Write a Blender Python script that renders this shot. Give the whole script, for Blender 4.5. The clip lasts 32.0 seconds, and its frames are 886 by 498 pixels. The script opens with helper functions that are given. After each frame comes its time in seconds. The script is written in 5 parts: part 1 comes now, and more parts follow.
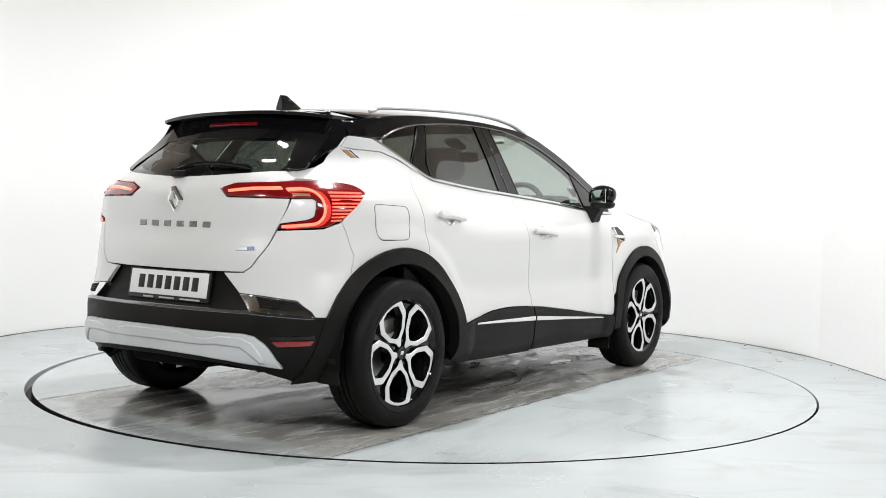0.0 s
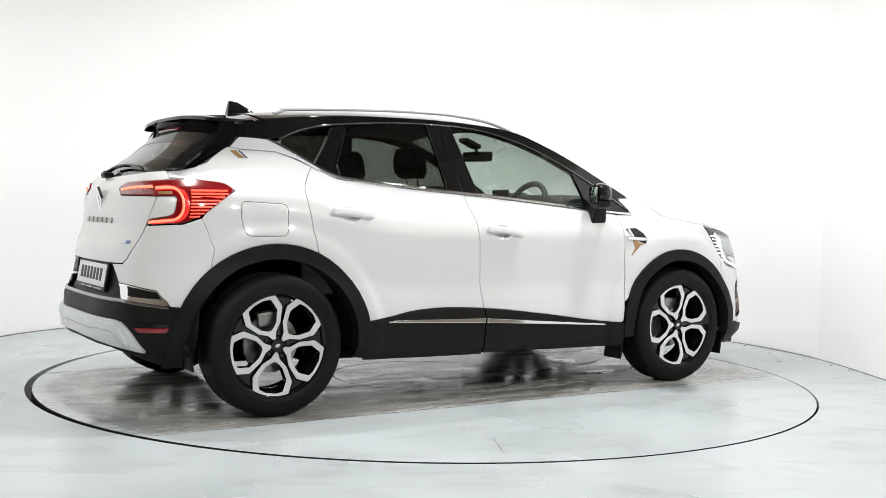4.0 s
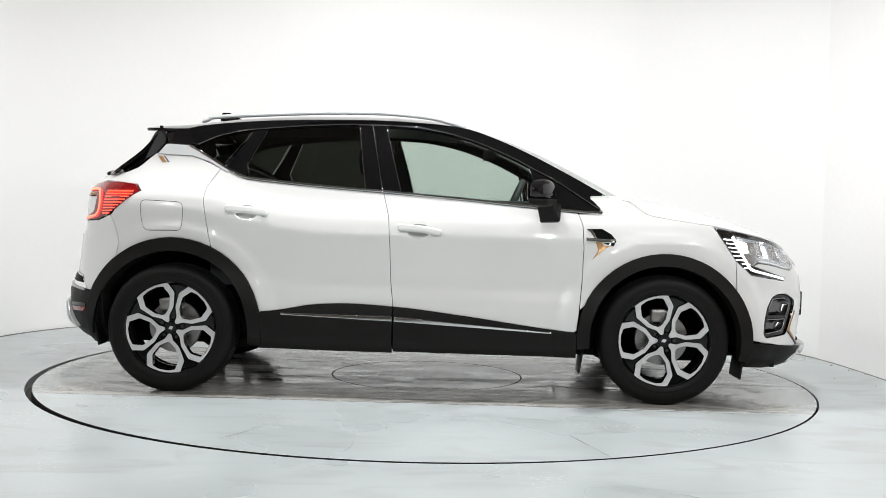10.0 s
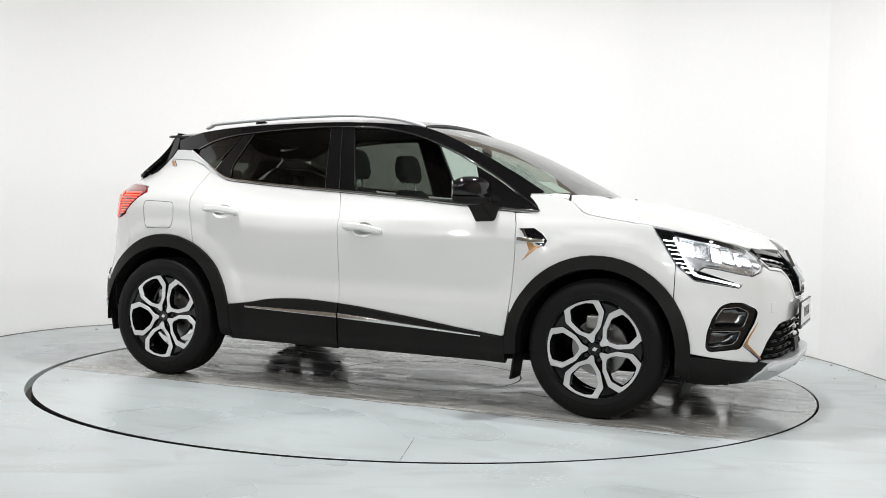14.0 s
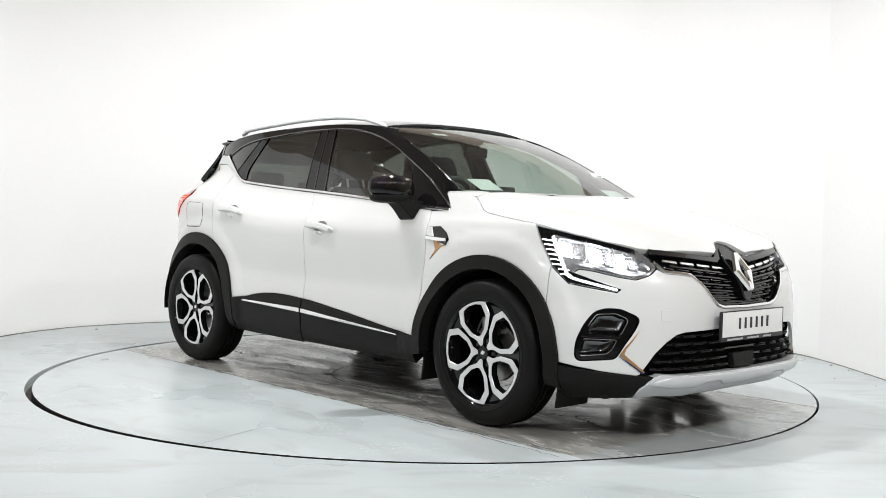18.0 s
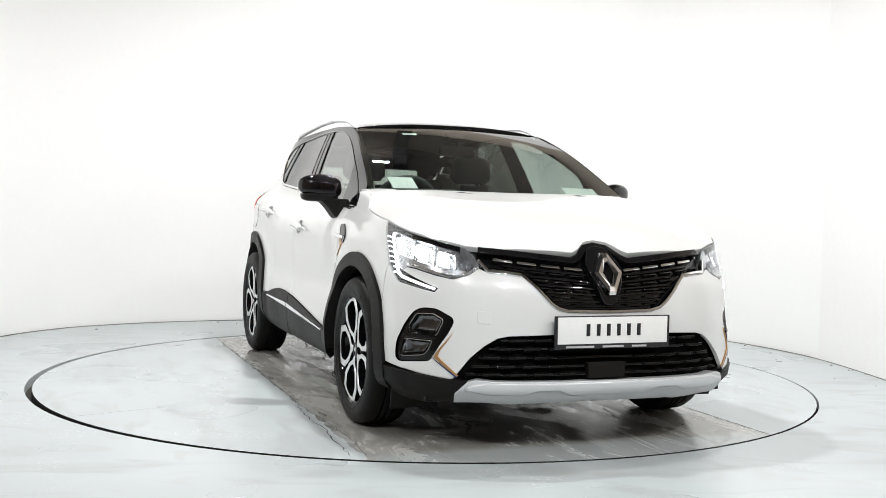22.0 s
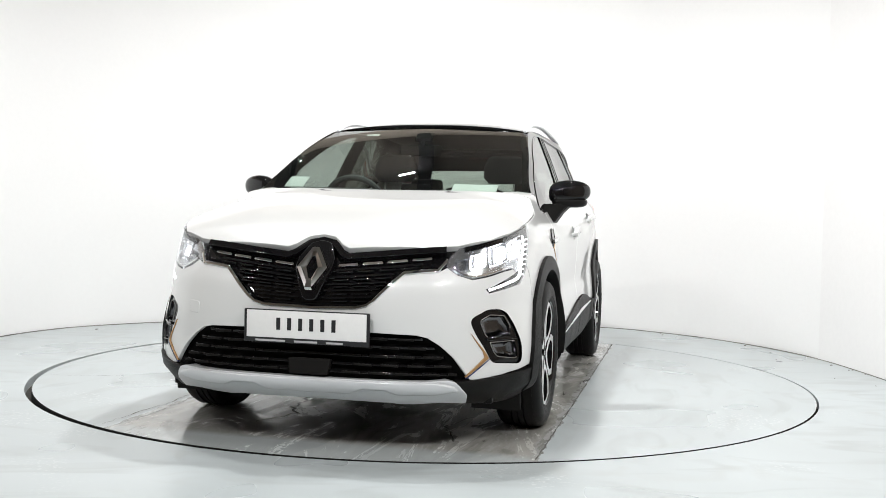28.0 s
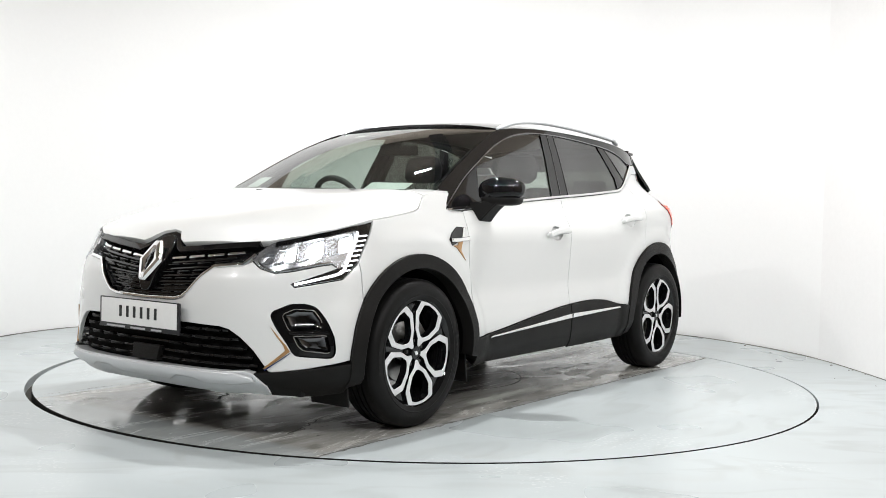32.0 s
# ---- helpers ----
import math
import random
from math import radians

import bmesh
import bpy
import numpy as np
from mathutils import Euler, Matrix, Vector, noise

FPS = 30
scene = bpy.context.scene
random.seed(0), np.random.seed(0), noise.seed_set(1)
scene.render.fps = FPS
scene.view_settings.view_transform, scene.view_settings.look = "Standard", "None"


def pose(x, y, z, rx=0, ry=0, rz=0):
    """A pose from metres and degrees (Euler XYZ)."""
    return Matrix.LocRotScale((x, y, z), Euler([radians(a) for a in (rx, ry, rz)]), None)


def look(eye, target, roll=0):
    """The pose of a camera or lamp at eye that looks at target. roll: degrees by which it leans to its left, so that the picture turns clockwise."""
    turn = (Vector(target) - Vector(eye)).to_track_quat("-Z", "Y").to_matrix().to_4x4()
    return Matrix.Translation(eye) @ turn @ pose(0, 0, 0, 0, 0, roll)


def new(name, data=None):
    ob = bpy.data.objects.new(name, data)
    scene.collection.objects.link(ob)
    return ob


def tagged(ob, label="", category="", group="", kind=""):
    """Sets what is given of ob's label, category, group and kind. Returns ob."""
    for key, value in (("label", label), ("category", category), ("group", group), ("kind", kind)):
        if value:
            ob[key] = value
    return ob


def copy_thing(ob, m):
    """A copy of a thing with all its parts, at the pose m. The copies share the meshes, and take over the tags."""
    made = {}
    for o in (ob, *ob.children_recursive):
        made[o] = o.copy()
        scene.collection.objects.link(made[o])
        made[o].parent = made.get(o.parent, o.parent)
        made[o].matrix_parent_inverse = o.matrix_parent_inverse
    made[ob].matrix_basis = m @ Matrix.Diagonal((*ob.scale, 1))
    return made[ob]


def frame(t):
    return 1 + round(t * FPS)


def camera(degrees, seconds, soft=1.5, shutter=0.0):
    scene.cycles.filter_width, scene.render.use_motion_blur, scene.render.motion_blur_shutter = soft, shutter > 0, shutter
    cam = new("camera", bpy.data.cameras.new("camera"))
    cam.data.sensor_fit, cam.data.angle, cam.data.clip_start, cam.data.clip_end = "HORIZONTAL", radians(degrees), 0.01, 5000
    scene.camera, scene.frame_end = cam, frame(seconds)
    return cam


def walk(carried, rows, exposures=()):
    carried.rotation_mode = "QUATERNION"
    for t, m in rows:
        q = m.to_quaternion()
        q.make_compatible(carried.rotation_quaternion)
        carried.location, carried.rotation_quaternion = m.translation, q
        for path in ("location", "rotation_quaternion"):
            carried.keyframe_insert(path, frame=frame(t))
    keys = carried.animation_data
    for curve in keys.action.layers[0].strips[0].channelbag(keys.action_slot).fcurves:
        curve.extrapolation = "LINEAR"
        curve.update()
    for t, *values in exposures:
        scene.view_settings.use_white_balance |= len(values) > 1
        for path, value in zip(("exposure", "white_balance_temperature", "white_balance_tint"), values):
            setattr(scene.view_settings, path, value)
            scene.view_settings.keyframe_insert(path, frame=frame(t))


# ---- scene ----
from mathutils import geometry

# ---- the camera stands still ----
EYE = (0.0, -6.4577, 1.0055)
YAW, PITCH = radians(0.7243), radians(-2.053)
AIM = (math.sin(YAW) * math.cos(PITCH), EYE[1] + math.cos(YAW) * math.cos(PITCH), EYE[2] + math.sin(PITCH))
cam = camera(45.46, 32.0, 0.3)
walk(cam, [(0, look(EYE, AIM, 1.3355)), (32, look(EYE, AIM, 1.3355))], exposures=[(0, -.06), (6, -.1), (9, -.17), (14, -.2), (18, -.1), (22, -.05), (32, -.06)])

# ---- light: warm-white floods under the ceiling, low unseen ones added in front ----
world = bpy.data.worlds.new("world")
scene.world = world
world.use_nodes = True
world.node_tree.nodes["Background"].inputs["Color"].default_value = (1, 0.96, 0.91, 1)
world.node_tree.nodes["Background"].inputs["Strength"].default_value = 0.05


def flood(x, y, z, tx, ty, tz, watts, size=.17, colour=(1, .995, .99)):
    data = bpy.data.lights.new("flood_light", "AREA")
    data.shape, data.size, data.size_y, data.energy, data.color = "RECTANGLE", size, size * .5, watts, colour
    ob = new("flood_light", data)
    ob.matrix_world = look((x, y, z), (tx, ty, tz))


# The four aimed at z .4 are unseen, added to brighten the nose.
LAMPS = ((0, -.6, 3.3, 0, -.55, 0, 80), (-1.6, -.6, 3.3, -1.6, -.55, 0, 52), (1.5, -.6, 3.3, 1.5, -.55, 0, 46), (-1.6, -4.4, 2.4, -3.8, -3.4, .2, 14), (-2.6, -3.3, 2.3, -1.2, -1.5, .4, 20),
         (1.5, -4.4, 2.4, 3.7, -3.4, .2, 30), (2.4, -3.3, 2.3, 1.2, -1.5, .4, 28), (-.75, -3.9, 2.05, -.3, -2.0, .4, 20), (.75, -3.9, 2.05, .3, -2.0, .4, 20), (-.4, .7, 3.3, -.5, 3.6, .2, 38), (1.4, .9, 3.3, .9, 3.4, .2, 16))
for lx, ly, lz, ax, ay, az, power in LAMPS:
    flood(lx, ly, lz, ax, ay, az, power)


# ---- materials ----
def material(name, base, rough=.5, metal=0.0, coat=0.0, emit=None, glow=0.0, spec=.5):
    m = bpy.data.materials.new(name)
    m.use_nodes = True
    b = m.node_tree.nodes["Principled BSDF"]
    b.inputs["Base Color"].default_value = (*base, 1)
    b.inputs["Roughness"].default_value, b.inputs["Metallic"].default_value = rough, metal
    b.inputs["Coat Weight"].default_value, b.inputs["Coat Roughness"].default_value = coat, .03
    b.inputs["Specular IOR Level"].default_value = spec
    if emit:
        b.inputs["Emission Color"].default_value, b.inputs["Emission Strength"].default_value = (*emit, 1), glow
    return m


def node(m, kind, **values):
    n = m.node_tree.nodes.new(kind)
    for k, v in values.items():
        n.inputs[k].default_value = v
    return n


def join(m, a, out, b, into):
    m.node_tree.links.new(a.outputs[out], b.inputs[into])


def shader(m):
    return m.node_tree.nodes["Principled BSDF"]


def grain(m, scale, spread, rough=(0, 0), bump=0.0, detail=6.0, coarse=None):
    """Colour, gloss and relief that vary at two scales."""
    b = shader(m)
    base = tuple(b.inputs["Base Color"].default_value)
    co = node(m, "ShaderNodeTexCoord")
    fine = node(m, "ShaderNodeTexNoise", Scale=scale, Detail=detail, Roughness=.6)
    wide = node(m, "ShaderNodeTexNoise", Scale=coarse or scale / 9, Detail=3.0, Roughness=.55)
    join(m, co, "Object", fine, "Vector")
    join(m, co, "Object", wide, "Vector")
    mix = node(m, "ShaderNodeMath")
    mix.operation = "ADD"
    join(m, fine, "Fac", mix, 0)
    join(m, wide, "Fac", mix, 1)
    ramp = node(m, "ShaderNodeMapRange", **{"From Min": .7, "From Max": 1.3, "To Min": 1 - spread, "To Max": 1 + spread})
    join(m, mix, 0, ramp, "Value")
    tint = node(m, "ShaderNodeVectorMath")
    tint.operation = "SCALE"
    tint.inputs[0].default_value = base[:3]
    join(m, ramp, "Result", tint, "Scale")
    join(m, tint, "Vector", b, "Base Color")
    if rough != (0, 0):
        rr = node(m, "ShaderNodeMapRange", **{"From Min": .7, "From Max": 1.3, "To Min": rough[0], "To Max": rough[1]})
        join(m, mix, 0, rr, "Value")
        join(m, rr, "Result", b, "Roughness")
    if bump:
        bm = node(m, "ShaderNodeBump", Strength=bump, Distance=.004)
        join(m, fine, "Fac", bm, "Height")
        join(m, bm, "Normal", b, "Normal")
    return m


def glass(name, tint, base_gloss=.06):
    m = bpy.data.materials.new(name)
    m.use_nodes = True
    t = m.node_tree
    t.nodes.remove(t.nodes["Principled BSDF"])
    clear, shine = t.nodes.new("ShaderNodeBsdfTransparent"), t.nodes.new("ShaderNodeBsdfGlossy")
    clear.inputs["Color"].default_value = (*tint, 1)
    shine.inputs["Roughness"].default_value = .012
    face, mix = t.nodes.new("ShaderNodeLayerWeight"), t.nodes.new("ShaderNodeMixShader")
    face.inputs["Blend"].default_value = .5
    steep, lift = t.nodes.new("ShaderNodeMath"), t.nodes.new("ShaderNodeMath")
    steep.operation, lift.operation = "POWER", "MULTIPLY_ADD"
    steep.inputs[1].default_value, lift.inputs[1].default_value, lift.inputs[2].default_value = 3.0, .88, base_gloss
    t.links.new(face.outputs["Facing"], steep.inputs[0])
    t.links.new(steep.outputs[0], lift.inputs[0])
    t.links.new(lift.outputs[0], mix.inputs[0])
    t.links.new(clear.outputs[0], mix.inputs[1])
    t.links.new(shine.outputs[0], mix.inputs[2])
    t.links.new(mix.outputs[0], t.nodes["Material Output"].inputs["Surface"])
    return m


PAINT = grain(material("pearl_white_paint", (.70, .707, .70), .32, 0, 1.0), 900, .02, (.28, .36), coarse=2.0)
GLOSS = grain(material("gloss_black_paint", (.005, .005, .0055), .045, 0, 0.0, spec=.45), 300, .1, coarse=3.0)
PLASTIC = grain(material("black_textured_plastic", (.0068, .0064, .006), .45, spec=.16), 420, .2, (.40, .54), .2, coarse=6)
DARK = material("matt_black_lining", (.004, .004, .004), .8, spec=.12)
DARK_CHROME = grain(material("dark_chrome", (.30, .30, .31), .1, 1.0), 200, .03, (.08, .14), coarse=4)
SMOKED = grain(material("smoked_reflector", (.13, .13, .135), .16, 1.0), 120, .2, (.10, .24), coarse=10)
CHROME = grain(material("polished_chrome", (.82, .82, .82), .07, 1.0), 200, .03, (.05, .1), coarse=4)
IRON = grain(material("dark_brake_iron", (.05, .048, .045), .45, .6), 200, .2, coarse=12)
SATIN = grain(material("satin_silver_paint", (.64, .655, .67), .30, .2, .3), 600, .03, (.26, .36), coarse=3)
ALLOY = grain(material("machined_alloy", (.74, .74, .75), .3, .55), 900, .015, (.27, .33), coarse=2)
RUBBER = grain(material("tyre_rubber", (.0045, .0044, .0043), .5, spec=.17), 160, .25, (.42, .62), .2, coarse=9)
STEEL = grain(material("brushed_steel", (.38, .37, .36), .35, .9), 240, .15, (.25, .45), coarse=14)
GLASS = glass("clear_glass", (.67, .74, .695), .07)
PRIVACY = glass("tinted_privacy_glass", (.11, .118, .104))
REAR_TINT = glass("tailgate_glass_tint", (.50, .56, .51))
LENS = glass("lamp_lens", (.95, .96, .97))
RED = grain(material("red_lens", (.20, .003, .005), .12, 0, 1.0), 150, .2, coarse=20)
RED_GLOW = material("lit_red_lens", (.5, .02, .02), .2, 0, .6, (1, .045, .03), .5)
WHITE_GLOW = material("lit_lamp", (.9, .9, .9), .2, 0, .4, (.95, .97, 1), 9)
SOFT_GLOW = material("running_light", (.9, .9, .9), .25, 0, .4, (.96, .97, 1), 3.2)
LAMP_BOWL = grain(material("lamp_reflector_chrome", (.62, .63, .65), .22, .9), 120, .12, (.14, .32), coarse=16)
WARM_GLOW = material("lit_tail_bar", (.8, .12, .08), .25, 0, .4, (1, .2, .11), 1.7)
RIB_GLOW = material("lit_tail_rib", (.7, .06, .04), .25, 0, .4, (1, .10, .055), 1.5)
PLATE = grain(material("plate_white", (.80, .80, .79), .35, 0, .3), 60, .03, coarse=5)
INK = material("plate_black", (.012, .012, .014), .45)
GREY_INK = material("small_grey_print", (.45, .45, .46), .5)
GOLD = grain(material("copper_orange_trim", (.45, .26, .115), .3, .5), 200, .08, coarse=8)
BLUE = material("dark_blue_trim", (.02, .035, .12), .3, .2)
CLOTH = grain(material("dark_seat_cloth", (.028, .029, .031), .9), 300, .3, bump=.3, coarse=7)
DASH = grain(material("grey_dashboard_skin", (.035, .04, .042), .6), 260, .2, bump=.15, coarse=5)
LINER = grain(material("pale_headliner", (.11, .105, .095), .9), 200, .1, coarse=3)
PAPER = grain(material("sticker_paper", (.72, .76, .74), .6), 40, .05, coarse=6)
WALL = grain(material("white_wall_paint", (.88, .88, .875), .55), 30, .012, (.5, .62), .03, coarse=.6)
UPPER = grain(material("beige_upper_wall", (.42, .37, .315), .7), 20, .05, bump=.05, coarse=.7)
PANELS = grain(material("brown_grey_ceiling_sheet", (.13, .115, .10), .65), 24, .1, bump=.06, coarse=.9)
BEAM = grain(material("dark_steel_beam", (.03, .03, .032), .5, .3), 60, .2, coarse=3)
PIT = grain(material("dusty_gap_bottom", (.10, .096, .088), .9, spec=.1), 30, .3, coarse=2)
# Near-black rims of the deck plates stand in for the shade in their joints.
EDGE = material("shaded_deck_edge", (.012, .012, .011), .9, spec=.1)
CRACK = material("dirty_crack", (.07, .066, .06), .8, spec=.2)


def mixed(m, fac, one, two):
    """Two colours or numbers laid over each other; sockets or plain values."""
    n = node(m, "ShaderNodeMix")
    n.data_type = "RGBA"
    m.node_tree.links.new(fac, n.inputs[0])
    for k, v in ((6, one), (7, two)):
        if isinstance(v, tuple):
            n.inputs[k].default_value = v if len(v) == 4 else (*v, 1)
        else:
            m.node_tree.links.new(v, n.inputs[k])
    return n.outputs[2]


def span(m, source, lo, hi, to_lo=0.0, to_hi=1.0):
    n = node(m, "ShaderNodeMapRange", **{"From Min": lo, "From Max": hi, "To Min": to_lo, "To Max": to_hi})
    m.node_tree.links.new(source, n.inputs["Value"])
    return n.outputs["Result"]


def sums(m, kind, a, b, c=None):
    n = node(m, "ShaderNodeMath")
    n.operation = kind
    for k, v in enumerate((a, b, c)):
        if isinstance(v, (int, float)):
            n.inputs[k].default_value = v
        elif v is not None:
            m.node_tree.links.new(v, n.inputs[k])
    return n.outputs[0]


def noise(m, co, scale, detail=5.0, rough=.6, warp=0.0, stretch=None):
    n = node(m, "ShaderNodeTexNoise", Scale=scale, Detail=detail, Roughness=rough, Distortion=warp)
    if stretch:
        s = node(m, "ShaderNodeMapping", Scale=stretch)
        join(m, co, "Object", s, "Vector")
        join(m, s, "Vector", n, "Vector")
    else:
        join(m, co, "Object", n, "Vector")
    return n.outputs["Fac"]


def stained_floor(name, lane):
    """Pale grey-green floor paint with scuffs and flakes; across the turntable a bare, damp concrete lane, whose colour
    also holds the shade under the car.
    """
    m = material(name, (.5, .5, .5), .3)
    b = shader(m)
    co = node(m, "ShaderNodeTexCoord")
    big, smear = noise(m, co, 1.1, 2, .5, .4), noise(m, co, 3.6, 1.5, .45, .8)
    flake, patch = noise(m, co, 48, 1.2, .5), noise(m, co, 1.7, 1, .5, .5)
    wear = noise(m, co, 2.6, 1.8, .45, 1.0, (.8, 2.2, 1))
    paint = mixed(m, span(m, big, .32, .66), (.432, .473, .48), (.50, .543, .553))
    paint = mixed(m, span(m, wear, .52, .70, 0, .42), paint, (.33, .355, .35))
    paint = mixed(m, sums(m, "MULTIPLY", span(m, smear, .58, .70, 0, .4), span(m, big, .45, .55)), paint, (.41, .43, .42))
    paint = mixed(m, sums(m, "MULTIPLY", span(m, flake, .56, .66, 0, .42), span(m, patch, .60, .68)), paint, (.70, .72, .72))
    last, shine = paint, span(m, big, .35, .68, .26, .36)
    height = sums(m, "MULTIPLY", noise(m, co, 11, 1.5, .5), .35)
    relief = height
    if lane:
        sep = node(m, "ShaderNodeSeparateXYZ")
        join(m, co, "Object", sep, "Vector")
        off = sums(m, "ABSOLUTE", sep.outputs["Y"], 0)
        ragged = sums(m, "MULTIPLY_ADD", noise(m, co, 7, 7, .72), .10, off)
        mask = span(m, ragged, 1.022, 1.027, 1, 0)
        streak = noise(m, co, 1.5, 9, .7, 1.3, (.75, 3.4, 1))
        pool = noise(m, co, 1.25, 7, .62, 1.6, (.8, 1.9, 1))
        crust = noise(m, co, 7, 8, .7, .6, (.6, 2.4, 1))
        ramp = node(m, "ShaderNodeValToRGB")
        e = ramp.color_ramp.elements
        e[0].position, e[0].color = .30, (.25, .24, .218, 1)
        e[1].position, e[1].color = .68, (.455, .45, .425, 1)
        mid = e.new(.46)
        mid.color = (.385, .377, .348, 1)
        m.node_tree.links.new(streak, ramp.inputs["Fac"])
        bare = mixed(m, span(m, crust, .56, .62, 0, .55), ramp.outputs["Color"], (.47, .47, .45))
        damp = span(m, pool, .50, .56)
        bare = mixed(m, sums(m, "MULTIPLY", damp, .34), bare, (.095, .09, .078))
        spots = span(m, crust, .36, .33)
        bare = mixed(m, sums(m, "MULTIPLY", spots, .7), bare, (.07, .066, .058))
        # pale at both ends; the darker tone between also paints the car's shade
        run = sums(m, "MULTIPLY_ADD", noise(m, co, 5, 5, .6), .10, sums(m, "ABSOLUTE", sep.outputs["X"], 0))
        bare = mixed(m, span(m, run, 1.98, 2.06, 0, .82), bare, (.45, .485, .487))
        # a pale ridge with broken edges along the lane
        rim = sums(m, "MULTIPLY", span(m, ragged, .98, .995), mask)
        ridge = mixed(m, span(m, crust, .50, .56, 0, .75), (.44, .445, .43), (.17, .165, .15))
        bare = mixed(m, rim, bare, ridge)
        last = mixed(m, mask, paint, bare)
        wet = sums(m, "MULTIPLY_ADD", damp, -.16, span(m, streak, .35, .65, .16, .34))
        lay = node(m, "ShaderNodeMix")
        for k, v in ((0, mask), (2, shine), (3, wet)):
            m.node_tree.links.new(v, lay.inputs[k])
        shine = lay.outputs[0]
        height = sums(m, "MULTIPLY_ADD", mask, sums(m, "MULTIPLY_ADD", crust, .6, -.6), relief)
    m.node_tree.links.new(last, b.inputs["Base Color"])
    m.node_tree.links.new(shine, b.inputs["Roughness"])
    bump = node(m, "ShaderNodeBump", Strength=.10, Distance=.004)
    m.node_tree.links.new(height, bump.inputs["Height"])
    join(m, bump, "Normal", b, "Normal")
    return m


FLOOR = stained_floor("painted_floor", False)
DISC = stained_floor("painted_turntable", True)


# ---- mesh helpers ----
def mesh_object(name, verts, faces, mat, parent=None, label="", normals=None, smooth_faces=True):
    me = bpy.data.meshes.new(name)
    me.from_pydata([tuple(map(float, v)) for v in verts], [], faces)
    me.materials.append(mat)
    me.polygons.foreach_set("use_smooth", [smooth_faces] * len(me.polygons))
    me.update()
    if normals is not None:
        me.normals_split_custom_set_from_vertices([tuple(map(float, n)) for n in normals])
    ob = new(name, me)
    if parent:
        ob.parent = parent
    if label:
        ob["label"] = label
    return ob


def part(name, bm, mat, parent, label="", flat=False, angle=35):
    me = bpy.data.meshes.new(name)
    bmesh.ops.recalc_face_normals(bm, faces=bm.faces)
    for e in bm.edges:
        if len(e.link_faces) == 2:
            e.smooth = e.calc_face_angle(0) < radians(angle)
    for f in bm.faces:
        f.smooth = not flat
    bm.to_mesh(me)
    bm.free()
    me.materials.append(mat)
    ob = new(name, me)
    if parent:
        ob.parent = parent
    if label:
        ob["label"] = label
    return ob


def block(sx, sy, sz, at=(0, 0, 0), bevel=.0, turn=None, seg=2, bm=None):
    own = bm or bmesh.new()
    made = bmesh.ops.create_cube(own, size=1)["verts"]
    m = Matrix.Translation(at) @ (turn or Matrix()) @ Matrix.Diagonal((sx, sy, sz, 1))
    bmesh.ops.transform(own, matrix=m, verts=made)
    if bevel:
        edges = list({e for v in made for e in v.link_edges})
        bmesh.ops.bevel(own, geom=edges, offset=bevel, segments=seg, affect="EDGES", profile=.6)
    return own


def revolve(profile, n=64, axis="y", bm=None, closed=False):
    """A turned body about the y axis: profile of (radius, y)."""
    own = bm or bmesh.new()
    rings = [[own.verts.new((r * math.cos(2 * math.pi * i / n), y, r * math.sin(2 * math.pi * i / n))) for i in range(n)] for r, y in profile]
    pairs = list(zip(rings, rings[1:])) + ([(rings[-1], rings[0])] if closed else [])
    for a, b in pairs:
        for i in range(n):
            own.faces.new((a[i], a[(i + 1) % n], b[(i + 1) % n], b[i]))
    return own


def sweep(points, radius, sides=8, flatten=1.0, bm=None, ends=True, up=(0, 0, 1)):
    """A bar along points; radius may be a list."""
    own = bm or bmesh.new()
    pts = [Vector(q) for q in points]
    rad = radius if isinstance(radius, (list, tuple)) else [radius] * len(pts)
    rings = []
    for i, q in enumerate(pts):
        d = (pts[min(i + 1, len(pts) - 1)] - pts[max(i - 1, 0)]).normalized()
        a = d.cross(Vector(up)).normalized()
        b = a.cross(d)
        rings.append([own.verts.new(q + rad[i] * (a * math.cos(k) + b * math.sin(k) * flatten)) for k in (2 * math.pi * j / sides for j in range(sides))])
    for r1, r2 in zip(rings, rings[1:]):
        for j in range(sides):
            own.faces.new((r1[j], r1[(j + 1) % sides], r2[(j + 1) % sides], r2[j]))
    if ends:
        own.faces.new(rings[0])
        own.faces.new(rings[-1])
    return own


def through_points(pts, n=8, closed=False):
    """A smooth line through the points."""
    p = [np.array(q, float) for q in pts]
    out, m = [], len(p)
    for i in range(m if closed else m - 1):
        a, b = p[i], p[(i + 1) % m]
        a0 = p[(i - 1) % m] if closed or i > 0 else 2 * a - b
        b1 = p[(i + 2) % m] if closed or i < m - 2 else 2 * b - a
        for k in range(n):
            t = k / n
            out.append(.5 * (2 * a + (b - a0) * t + (2 * a0 - 5 * a + 4 * b - b1) * t * t + (3 * a - a0 - 3 * b + b1) * t ** 3))
    if not closed:
        out.append(p[-1])
    return [tuple(q) for q in out]


def soften(poly, r, n=4):
    """The outline with its corners rounded."""
    out, m = [], len(poly)
    for i in range(m):
        a, b, c = (np.array(poly[(i + k) % m], float) for k in (-1, 0, 1))
        d1, d2 = np.linalg.norm(a - b), np.linalg.norm(c - b)
        if min(d1, d2) < 1e-6:
            continue
        k1, k2 = min(r, d1 * .45) / d1, min(r, d2 * .45) / d2
        s, e = b + (a - b) * k1, b + (c - b) * k2
        for j in range(n + 1):
            t = j / n
            out.append(tuple((1 - t) ** 2 * s + 2 * t * (1 - t) * b + t * t * e))
    return out


def area(poly):
    return sum(poly[i - 1][0] * poly[i][1] - poly[i][0] * poly[i - 1][1] for i in range(len(poly))) / 2


